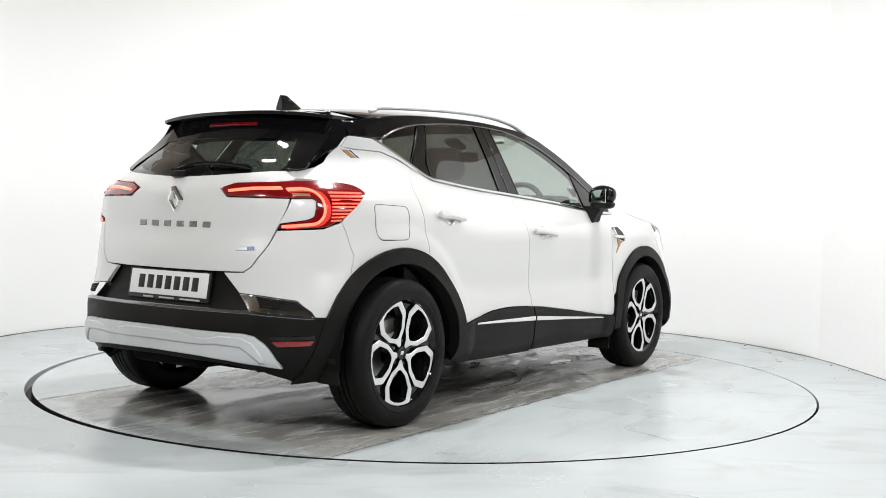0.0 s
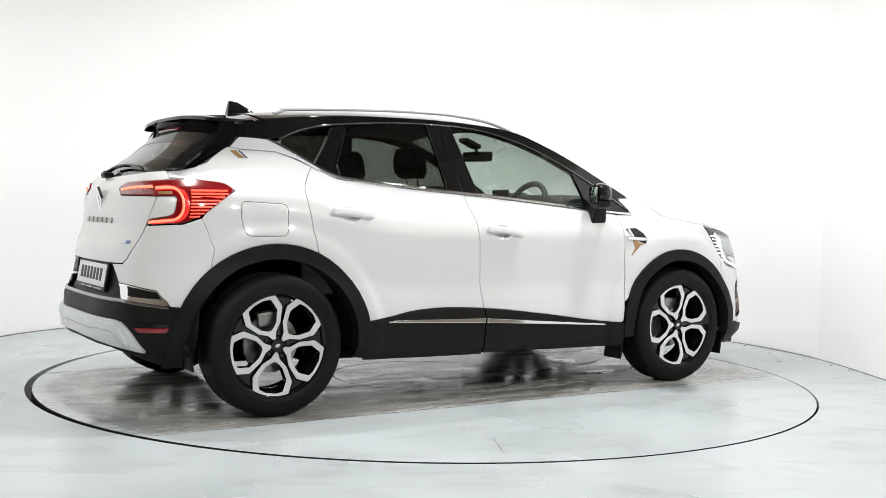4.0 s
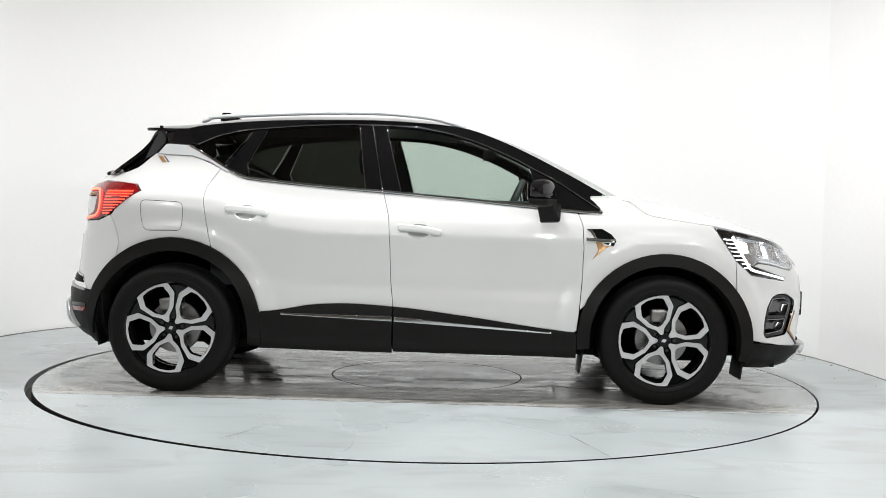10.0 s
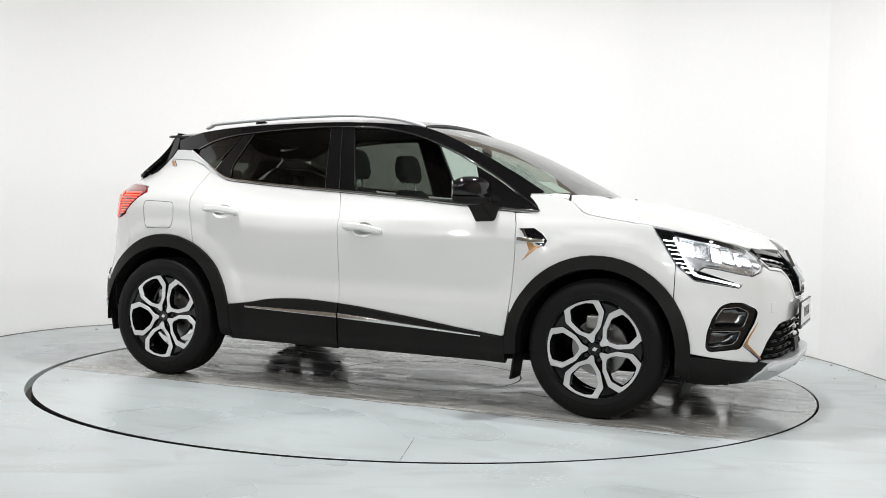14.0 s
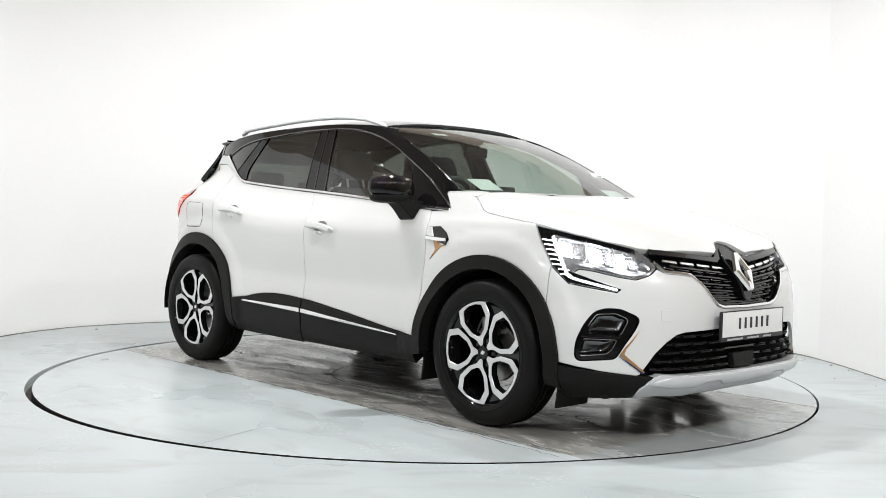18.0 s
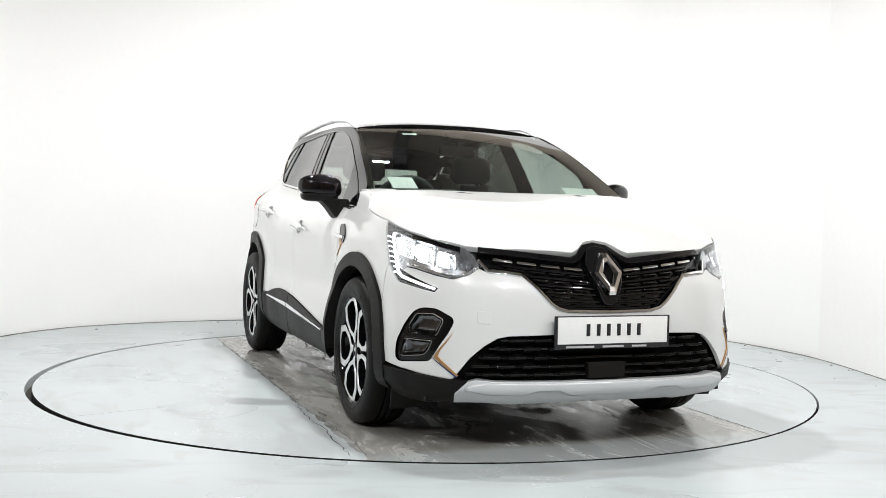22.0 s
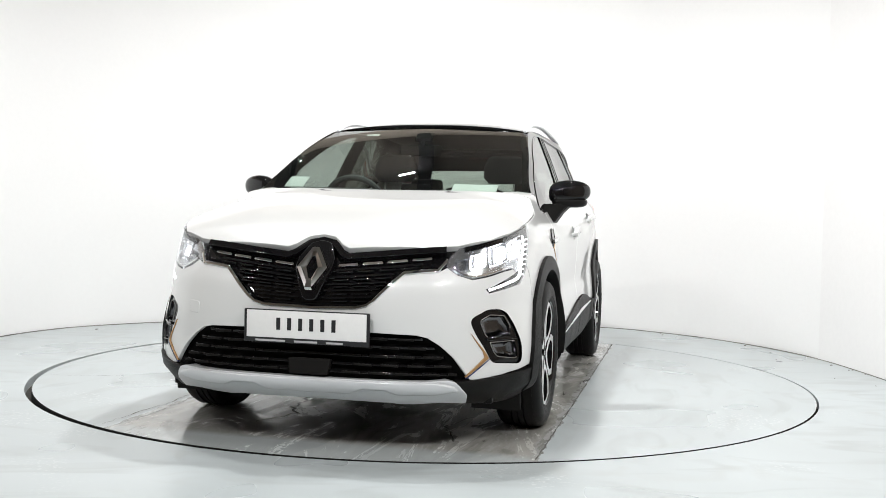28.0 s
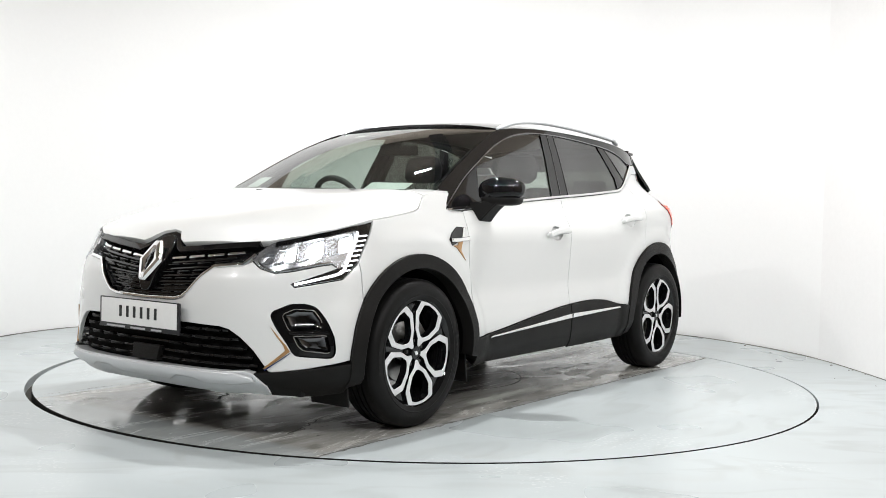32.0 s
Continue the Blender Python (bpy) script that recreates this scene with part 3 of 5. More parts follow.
def arc(cx, cz, r, a0, a1, n=18):
    return [(cx + r * math.cos(radians(a0 + (a1 - a0) * i / n)), cz + r * math.sin(radians(a0 + (a1 - a0) * i / n))) for i in range(n + 1)]


# side lines
BELT = curve((-1.296, 1.339), (-1.271, 1.327), (-1.177, 1.277), (-1.078, 1.221), (-1.023, 1.192), (-.961, 1.166), (-.811, 1.15), (-.508, 1.125), (-.203, 1.105), (.258, 1.072), (.566, 1.044), (.876, 1.018), (.99, 1.012))
GLASS_TOP = curve((-1.296, 1.32), (-1.248, 1.337), (-1.126, 1.391), (-.977, 1.425), (-.826, 1.443), (-.673, 1.458), (-.519, 1.468), (-.363, 1.472), (-.206, 1.471), (-.049, 1.464), (.108, 1.44), (.265, 1.399), (.421, 1.339), (.576, 1.264), (.73, 1.183), (.851, 1.107), (.983, 1.024))
ROCKER = curve((-.87, .44), (-.73, .456), (-.552, .488), (-.373, .497), (-.127, .486), (.261, .445), (.722, .385), (.88, .372))


def along(c, x0, x1, n=14, dz=0.0):
    return [(x0 + (x1 - x0) * i / n, float(c(x0 + (x1 - x0) * i / n)) + dz) for i in range(n + 1)]


G = .0013  # half a panel gap
FRONT_GAP = [(.857, 1.006), (.878, .945), (.884, .823), (.877, .639), (.861, .457), (.853, .39)]
MID_GAP = [(-.198, 1.095), (-.163, .967), (-.150, .8), (-.142, .62), (-.127, .492)]
REAR_GAP = [(-1.095, 1.212), (-1.13, 1.155), (-1.156, 1.109), (-1.163, 1.06), (-1.16, 1.019), (-1.138, .9), (-1.113, .795)]


def shift(line, dx):
    return [(x + dx, z) for x, z in line]


HANDLES = ((-1.04, .985, -.81, .962), (-.11, .907, .123, .883))


def cup_line(h, grow=1.0):
    x0, z0, x1, z1 = h
    return side([((x0 + x1) / 2 + .062 * grow * math.cos(a) - .005, (z0 + z1) / 2 + .040 * grow * math.sin(a)) for a in np.linspace(0, 2 * math.pi, 29)[:-1]])


front_door = both("front_door", body, side(along(BELT, -.192, .845, 16, -.010) + [(x - G, z) for x, z in FRONT_GAP] + along(ROCKER, .84, -.122, 14, .003) + [(x + G, z) for x, z in MID_GAP[::-1]]), PAINT, step=.03, holes=[cup_line(HANDLES[1])])
rear_door = both("rear_door", body, side([(x - G, z) for x, z in MID_GAP] + along(ROCKER, -.135, -.84, 12, .003)
                 + arc(-1.32, .34, .492, 12, 64.7, 8) + [(x + G, z) for x, z in REAR_GAP[::-1]] + along(BELT, -1.06, -.212, 16, -.010)), PAINT, step=.03, holes=[cup_line(HANDLES[0])])
both("rear_wing", body, side([(x - G, z) for x, z in REAR_GAP] + arc(-1.32, .34, .492, 65.5, 130.7, 10))
               + [(-4.395, .80), (-4.43, .888), (-4.46, .945), (-4.437, .972), (-4.331, 1.052), (-4.283, 1.080), (-4.321, 1.116), (-4.448, 1.129), (-4.60, 1.136),
                  (-4.60, 1.165), (-4.50, 1.176), (-4.43, 1.190), (-4.367, 1.214), (-4.322, 1.251), (-4.262, 1.294)]
               + side([(-1.42, 1.283), (-1.27, 1.278), (-1.2, 1.256), (-1.12, 1.222)]), PAINT, step=.03)
both("front_wing", body, side([(.859, 1.006), (.880, .945), (.886, .823), (.879, .639), (.868, .50)] + arc(1.32, .34, .465, 157, 37, 16))
              + [(-1.068, .607), (-1.065, .775), (-1.135, .877), (-1.19, .958)] + side([(1.49, .966), (1.345, .986), (1.25, 1.001), (1.215, 1.013), (1.175, 1.043), (1.135, 1.074), (1.08, 1.092), (1.0, 1.101), (.915, 1.096), (.955, 1.055), (.993, 1.016), (.95, 1.008)]), PAINT, step=.03)
# hood
nose_edge = [(-.60, .861), (-.48, .846), (-.29, .830), (-.135, .815), (-.10, .829), (-.055, .866), (0, .878)]
hood_half = [tuple(body(u, z)[:2]) for u, z in side([(1.145, 1.078), (1.185, 1.047), (1.225, 1.018), (1.255, 1.007), (1.345, .992), (1.49, .972)]) + [(-1.175, .960), (-1.06, .938), (-.95, .918), (-.78, .888)] + nose_edge]
hood_line = hood_half + [(x, -y) for x, y in hood_half[::-1][1:]] + [(1.105, .62), (1.125, .5), (1.16, .25), (1.172, 0), (1.16, -.25), (1.125, -.5), (1.105, -.62)]
bonnet = panel("bonnet", hood_skin, hood_line, PAINT, car, depth=.03, step=.03, label="smooth white bonnet")
rim_out = [tuple(body(u, z)[:2]) for u, z in side([(1.13, 1.076), (1.08, 1.093), (1.0, 1.102), (.925, 1.099)])]
for sg in (1, -1):
    o = rim_out + [(.925, -.70), (1.0, -.66), (1.09, -.60), (1.10, -.62)]
    panel("wing_top", hood_skin, [(x, sg * y) for x, y in o], PAINT, car, depth=.03, step=.03)
# front bumper
GRILLE = [(-.571, .852), (-.555, .80), (-.517, .757), (-.45, .752), (-.382, .744), (-.337, .706), (-.265, .632), (-.235, .61), (-.19, .598), (0, .593)]
LOWER = [(0, .505), (-.256, .502), (-.42, .497), (-.463, .487), (-.508, .456), (-.562, .405), (-.634, .318)]
LAMP_LOW = [(-.556, .772), (-.60, .744), (-.67, .724), (-.75, .735), (-.859, .756), (-.925, .763), (-.95, .748), (-.735, .684), (-.752, .667), (-.975, .699), (-1.0615, .77)]
bumper_half = [(0, .589)] + [(u, z - .004) for u, z in GRILLE[::-1][1:8]] + LAMP_LOW + [(-1.0645, .60)] + side(arc(1.32, .34, .465, 27, 2, 6)) + [(-.80, .328), (-.65, .313)] + LOWER[::-1]
POD_HOLE = soften([(-.80, .602), (-.735, .602), (-.655, .570), (-.643, .548), (-.660, .50), (-.698, .435), (-.722, .394), (-.74, .380), (-.885, .366), (-.905, .385), (-.90, .46), (-.88, .53), (-.845, .585)], .02)
bumper = panel("front_bumper", body, whole_front(bumper_half), PAINT, car, step=.03, label="white front bumper", holes=[POD_HOLE, flip(POD_HOLE)])
# dark recesses behind grille, lamps and vents
panel("grille_backing", body, whole_front([(0, .88), (-.06, .868), (-.10, .835), (-.135, .82), (-.3, .835), (-.575, .862)] + [(u, z) for u, z in GRILLE[1:]]), GLOSS, car, off=-.035, depth=.05)
panel("lower_grille_backing", body, whole_front([(0, .515)] + [(u - .01, z + .008) for u, z in LOWER[1:]] + [(-.60, .30), (0, .30)]), DARK, car, off=-.045, depth=.05)
# lower front cladding and silver guard
both("front_cladding", body, [(-1.0, .345), (-.8, .326), (-.58, .309), (-.57, .29), (-.66, .215), (-.86, .205), (-1.0, .215)], PLASTIC, off=.012, depth=.05)
panel("skid_plate", body, whole_front([(0, .309), (-.30, .311), (-.463, .312), (-.545, .318), (-.575, .309), (-.635, .262), (-.660, .222), (-.60, .226), (-.53, .228), (-.45, .219), (-.382, .216), (-.33, .222), (0, .226)]), SATIN, car, off=.018, depth=.06, label="satin silver skid plate")
# arches and sills
for cx, r0, r1, a0, a1 in ((1.32, .465, .398, -12, 186), (-1.32, .492, .418, -9, 192)):
    both("wheel_arch_trim", body, side(arc(cx, .34, r0, a0, a1, 30) + arc(cx, .34, r1, a1, a0, 30)), PLASTIC, off=.016, depth=.06, step=.05, label="black plastic wheel arch trim")
for x0, x1 in ((-.845, -.130), (-.122, .855)):
    both("sill_cladding", body, side(along(ROCKER, x0, x1) + [(x1, .245), (x0, .252)]), PLASTIC, off=.012, depth=.05)
    c0, c1 = max(x0, -.729) + .004, min(x1, .72)
    strip = [(x, .438 - .014 * (x + .729) / .6 - .012 * max(0, x + .126) ** 1.0 * 3.2) for x in np.linspace(c0, c1, 10)]
    both("sill_chrome_strip", body, side(ribbon(strip, .024 if x0 > -.5 else .010, .024 if x0 < -.5 else .008)), CHROME, off=.020, depth=.012, edge=.003, label="chrome sill strip")
panel("underbody", lambda u, v: np.stack([u, v, 0 * u + .235], -1), [(2.02, -.5), (2.02, .5), (1.75, .56), (-1.60, .56), (-1.66, .5), (-1.66, -.5), (-1.60, -.56), (1.75, -.56)], DARK, car, step=.4)
# glasshouse
frame_line = along(ROOF_EDGE, -1.44, .99, 40) + [(.985, 1.106), (.922, 1.101), (.962, 1.058), (.997, 1.022)] + along(GLASS_TOP, .97, -1.23, 40, .006) + [(-1.303, 1.344), (-1.42, 1.350)]
both("side_frame", body, side(frame_line), GLOSS, depth=.04, label="gloss black roof side and pillar")
both("quarter_window", body, side(along(GLASS_TOP, -1.225, -.942, 8, .004) + [(-1.075, 1.236)] + along(BELT, -1.085, -1.235, 6, .003)), PRIVACY, off=-.004, depth=.006, edge=.002)
both("window_divider", body, side(along(GLASS_TOP, -.93, -.858, 4, -.002) + [(-.957, 1.237), (-.945, 1.175)] + along(BELT, -.965, -1.07, 4, .008)), GLOSS, off=-.001, depth=.02)
both("rear_window_glass", body, side(along(GLASS_TOP, -.85, -.352, 12, .004) + [(-.30, 1.118)] + along(BELT, -.31, -.93, 10, .002) + [(-.948, 1.237)]), PRIVACY, off=-.004, depth=.006, edge=.002)
both("pillar_cover", body, side(along(GLASS_TOP, -.350, -.281, 3, .004) + [(-.206, 1.107), (-.296, 1.113)]), GLOSS, depth=.02)
both("pillar_cover", body, side(along(GLASS_TOP, -.277, -.203, 3, .004) + [(-.106, 1.101), (-.202, 1.107)]), GLOSS, depth=.02)
both("front_window_glass", body, side(along(GLASS_TOP, -.20, .585, 16, .004) + [(.625, 1.14), (.64, 1.052)] + along(BELT, .63, -.10, 12, .002)), GLASS, off=-.004, depth=.006, edge=.002)
both("mirror_corner", body, side(along(GLASS_TOP, .592, .97, 8, -.004) + along(BELT, .97, .655, 6, .008) + [(.634, 1.14)]), GLOSS, off=0, depth=.02)
both("belt_chrome", body, side(ribbon(along(BELT, .985, -1.296, 44), .013)), CHROME, off=.006, depth=.012, edge=.003, step=.09, label="chrome strip below the windows")
both("window_surround", body, side(ribbon(along(GLASS_TOP, .975, -1.24, 44, .004), .0065)), DARK_CHROME, off=.004, depth=.01, edge=.002, step=.09, label="satin grey strip above the windows")
for line in ([(-.853, 1.438), (-.950, 1.237), (-.943, 1.178)], [(-.936, 1.424), (-1.079, 1.236)], [(-.352, 1.470), (-.299, 1.116)], [(-.279, 1.470), (-.204, 1.108)], [(-.2015, 1.468), (-.103, 1.103)]):
    both("window_edge", body, side(ribbon(line, .0035)), DARK_CHROME, off=.003, depth=.006, edge=.001, step=.2)
both("pillar_trim", body, side([(-1.478, 1.291), (-1.43, 1.345), (-1.303, 1.338), (-1.245, 1.318), (-1.131, 1.250), (-1.05, 1.2), (-1.06, 1.19), (-1.161, 1.246), (-1.267, 1.279), (-1.419, 1.285)]), SATIN, off=.004, depth=.012, label="silver trim on the rear pillar")
for x0, m in ((-1.478, GOLD), (-1.442, BLUE)):
    both("pillar_stripe", body, side([(x0, 1.278), (x0 + (.028 if m is GOLD else .008), 1.278), (x0 + (.062 if m is GOLD else .042), 1.242), (x0 + .034, 1.242)]), m, off=.003, depth=.004, edge=.001)
# roof, screen, tail glass
screen_edge = [(-float(SCREEN_Y(z)) + .004, z) for z in np.linspace(1.075, 1.462, 14)]
screen_line = screen_edge + [(y, 1.470 + .030 * (1 - (y / .58) ** 2)) for y in np.linspace(-.55, .55, 9)] + [(-y, z) for y, z in screen_edge[::-1]] + [(y, 1.058 + .017 * (y / .73) ** 2) for y in np.linspace(.68, -.68, 9)]
panel("windscreen", screen_skin, screen_line, GLASS, car, off=-.003, depth=.006, edge=.002, step=.08)
roof_half = [(x, -float(ROOF_Y(x))) for x in np.linspace(.225, -1.30, 22)]
roof_front = [(.225 + .018 * (1 - (y / .58) ** 2), y) for y in np.linspace(.56, -.56, 9)]
panel("roof", roof_skin, roof_half + [(x, -y) for x, y in roof_half[::-1]] + roof_front, GLOSS, car, step=.08, label="gloss black roof")
spoiler_half = [(-1.305, -.565), (-1.44, -.562), (-1.52, -.552), (-1.565, -.52), (-1.592, -.38), (-1.608, -.18)]
SPOIL_DROP = curve((-1.7, .036), (-1.6, .038), (-1.3, .06))


def spoiler_skin(x, y):
    return np.stack([x, y, ROOF_MID(x) + .012 * smooth(1.35, 1.6, -x) - SPOIL_DROP(x) * np.abs(y / .565) ** 2.6], -1)


panel("spoiler", spoiler_skin, spoiler_half + [(x, -y) for x, y in spoiler_half[::-1]], GLOSS, car, depth=.016, edge=.006, step=.06, label="gloss black roof spoiler")
glass_side = [(-float(TAILGLASS_Y(z)), z) for z in np.linspace(1.185, 1.40, 8)]
glass_line = glass_side + [(-y, z) for y, z in glass_side[::-1]] + [(y, 1.139 + .042 * (abs(y) / .6) ** 2.2) for y in np.linspace(.57, -.57, 11)]
panel("tailgate_glass", tail_skin, glass_line, REAR_TINT, car, depth=.006, edge=.002, step=.06)
for sg in (-1, 1):
    line = [(sg * a, z) for a, z in [(-.594, 1.187), (-.586, 1.25), (-.564, 1.35), (-.546, 1.440), (-.38, 1.45), (-.43, 1.33), (-.475, 1.25), (-.512, 1.195), (-.505, 1.172), (-.56, 1.177)]]
    panel("tailgate_pillar", tail_skin, line, GLOSS, car, off=.004, depth=.02, step=.06)
panel("tailgate_header", tail_skin, [(-.53, 1.318), (-.3, 1.325), (0, 1.328), (.3, 1.325), (.53, 1.318), (.53, 1.452), (.3, 1.462), (-.3, 1.462), (-.53, 1.452)], GLOSS, car, off=.004, depth=.02, step=.06)
both("tailgate_sail", body, side([(-1.437, 1.350), (-1.437, 1.42), (-1.48, 1.425), (-1.510, 1.415), (-1.540, 1.36), (-1.575, 1.31), (-1.625, 1.265), (-1.66, 1.232), (-1.70, 1.20), (-1.66, 1.198), (-1.60, 1.232), (-1.55, 1.262), (-1.495, 1.288)]), GLOSS, off=.003, depth=.03)
# tail
TAIL_LAMP = [(-5.086, 1.085), (-4.979, 1.108), (-4.655, 1.118), (-4.448, 1.125), (-4.326, 1.112), (-4.288, 1.080), (-4.333, 1.05), (-4.445, .968), (-4.547, .921), (-4.79, .912), (-4.772, .932), (-4.637, .95), (-4.603, .965), (-4.586, 1.037), (-4.602, 1.049), (-4.718, 1.047), (-5.059, 1.05)]
gate_half = [(-HALF, .718), (-5.1, .719), (-4.93, .722), (-4.893, .745), (-4.833, .826), (-4.797, .908), (-4.724, 1.043), (-5.062, 1.045), (-5.094, 1.085), (-4.98, 1.112), (-4.655, 1.123), (-4.60, 1.130), (-4.605, 1.168), (-4.78, 1.162), (-5.1, 1.146), (-HALF, 1.137)]
panel("tailgate", body, whole_rear(gate_half), PAINT, car, step=.03, label="white tailgate")
both("tail_lamp_infill", body, [(-4.784, .934), (-4.64, .953), (-4.606, .967), (-4.590, 1.035), (-4.604, 1.045), (-4.714, 1.042)], PAINT)
both("tail_lamp_housing", body, soften(TAIL_LAMP, .03), RED, off=.006, depth=.03, label="red tail lamp")
both("rear_bumper", body, side(arc(-1.32, .34, .492, 130.95, 157, 6)) + [(-4.60, .535), (-4.625, .56), (-4.68, .606), (-4.86, .625), (-4.95, .63), (-5.03, .714), (-4.925, .718), (-4.886, .743), (-4.826, .826), (-4.79, .903), (-4.555, .914), (-4.4615, .9445), (-4.4315, .888), (-4.3965, .80)], PAINT, label="white rear bumper corner")
panel("plate_recess", body, whole_rear([(-HALF, .722), (-5.02, .722), (-4.89, .56), (-4.89, .54), (-HALF, .54)]), PLASTIC, car, off=-.03, depth=.02)
panel("rear_cladding", body, whole_rear([(-HALF, .552), (-4.88, .553), (-4.60, .532), (-4.47, .525), (-4.47, .24), (-4.66, .25), (-4.80, .30), (-4.95, .325), (-HALF, .335)]), PLASTIC, car, off=.008, depth=.06)
panel("rear_skid_plate", body, whole_rear([(-HALF, .462), (-4.9, .46), (-4.85, .452), (-4.80, .42), (-4.70, .322), (-4.80, .336), (-4.95, .348), (-5.1, .354), (-HALF, .357)]), SATIN, car, off=.026, depth=.04, label="satin silver rear skid plate")


# ---- wheels ----
def make_wheel():
    wheel = part("wheel", revolve([(.225, -.10), (.232, -.095), (.22, -.03), (.215, .02), (.226, .07), (.238, .088), (.244, .096), (.2475, .100), (.249, .097)], 64), GLOSS, car, "alloy wheel with black and machined silver spokes")
    tyre = revolve([(.244, .088), (.249, .099), (.266, .107), (.300, .1085), (.322, .103), (.336, .092), (.3435, .076), (.3455, .055), (.3465, .033), (.339, .032), (.339, .026), (.3465, .025), (.3465, .004), (.339, .003), (.339, -.003), (.3465, -.004),
                    (.3465, -.025), (.339, -.026), (.339, -.032), (.3465, -.033), (.3455, -.055), (.3435, -.076), (.336, -.092), (.322, -.103), (.3, -.1085), (.262, -.108), (.243, -.1), (.235, -.09)], 96)
    part("tyre", tyre, RUBBER, wheel, "black road tyre")
    lug = bmesh.new()
    for i in range(72):
        a = 2 * math.pi * i / 72
        for side_y in (-1, 1):
            m = Matrix.Rotation(-a, 4, "Y") @ Matrix.Translation((.3347, side_y * .082, 0)) @ Matrix.Rotation(radians(side_y * 32), 4, "Z")
            block(.008, .026, .019, turn=m, bm=lug)
    tagged(part("tread_block", lug, RUBBER, wheel, flat=True), kind="stuff")
    letters = bmesh.new()
    for mid in (70, 250):
        for i in range(8):
            m = Matrix.Rotation(radians(-(mid + (i - 3.5) * 6)), 4, "Y") @ Matrix.Translation((.296, .1085, 0))
            block(.017, .0016, .018 if i % 3 else .012, turn=m, bm=letters)
    tagged(part("sidewall_bar", letters, RUBBER, wheel, flat=True), kind="stuff")
    part("sidewall_ring", revolve([(.268, .1072), (.270, .1088), (.273, .1088), (.275, .1078)], 72), RUBBER, wheel)
    out_half = [(.246, .030), (.237, .090), (.163, .103), (.096, .063), (.064, .022), (.033, .0075)]
    in_half = [(.229, .026), (.2165, .062), (.160, .073), (.106, .043), (.085, .016), (.080, .005)]
    outer = soften(out_half + [(r, -t) for r, t in out_half[::-1]], .006, 2)
    inner = soften(in_half + [(r, -t) for r, t in in_half[::-1]], .006, 2)
    mid = np.mean(in_half, axis=0)[0]

    def shrink(poly, d):
        return [(r + (mid - r) * d / max(.02, math.hypot(r - mid, t)), t * (1 - d / max(.02, math.hypot(r - mid, t)))) for r, t in poly]

    for k in range(5):
        a = 72 * k
        for name, mat, rows_of in (("spoke_loop", ALLOY, ((outer, .0788), (shrink(outer, .0015), .0805), (shrink(inner, -.0015), .0805), (inner, .0788))),
                                   ("spoke_core", GLOSS, ((outer, .050), (outer, .0787), (inner, .0786), (shrink(inner, .004), .045)))):
            ring = bmesh.new()
            rows = [[ring.verts.new((r, y + .010 * min(1, r / .22) + .002, t)) for r, t in pts] for pts, y in rows_of]
            for r1, r2 in zip(rows, rows[1:]):
                for i in range(len(r1)):
                    j = (i + 1) % len(r1)
                    ring.faces.new((r1[i], r1[j], r2[j], r2[i]))
            bmesh.ops.transform(ring, matrix=Matrix.Rotation(radians(-a), 4, "Y"), verts=ring.verts)
            part(name, ring, mat, wheel, "machined silver spoke loop" if mat is ALLOY else "", angle=20)
        web = bmesh.new()
        outline = [(.05, -.03), (.09, -.028), (.15, -.022), (.19, -.04), (.222, -.09), (.238, 0), (.222, .09), (.19, .04), (.15, .022), (.09, .028), (.05, .03)]
        lo = [web.verts.new((r, .05 + .012 * r / .22, t)) for r, t in outline]
        hi = [web.verts.new((r, .066 + .016 * r / .22 - .006, t)) for r, t in outline]
        for i in range(len(lo)):
            j = (i + 1) % len(lo)
            web.faces.new((lo[i], lo[j], hi[j], hi[i]))
        web.faces.new(hi)
        bmesh.ops.transform(web, matrix=Matrix.Rotation(radians(-a - 36), 4, "Y"), verts=web.verts)
        part("spoke_web", web, GLOSS, wheel, flat=True)
        nut = revolve([(.0, .076), (.007, .076), (.0095, .073), (.0095, .055)], 10)
        bmesh.ops.transform(nut, matrix=Matrix.Rotation(radians(-a - 36), 4, "Y") @ Matrix.Translation((.057, 0, 0)), verts=nut.verts)
        part("wheel_nut", nut, IRON, wheel)
    part("hub_cap", revolve([(0, .0835), (.024, .0835), (.0255, .0865), (.0305, .0865), (.033, .083), (.034, .076), (.035, .05)], 32), GLOSS, wheel)
    mark = bmesh.new()
    block(.019, .004, .019, (0, .0845, 0), .001, Matrix.Diagonal((.8, 1, 1.15, 1)) @ Matrix.Rotation(radians(45), 4, "Y"), bm=mark)
    block(.007, .001, .007, (0, .0868, 0), 0, Matrix.Diagonal((.8, 1, 1.15, 1)) @ Matrix.Rotation(radians(45), 4, "Y"), bm=mark)
    part("hub_mark", mark, ALLOY, wheel)
    part("hub_flange", revolve([(.02, .070), (.042, .070), (.052, .062), (.055, .045)], 40), GLOSS, wheel)
    disc = revolve([(.06, .0), (.14, .0), (.142, -.003), (.142, -.022), (.14, -.025), (.06, -.025)], 48)
    part("brake_disc", disc, STEEL, wheel)
    cal = block(.07, .07, .13, (.125, 0, 0), .012)
    bmesh.ops.transform(cal, matrix=Matrix.Rotation(radians(-20), 4, "Y"), verts=cal.verts)
    part("brake_caliper", cal, STEEL, wheel)
    return wheel


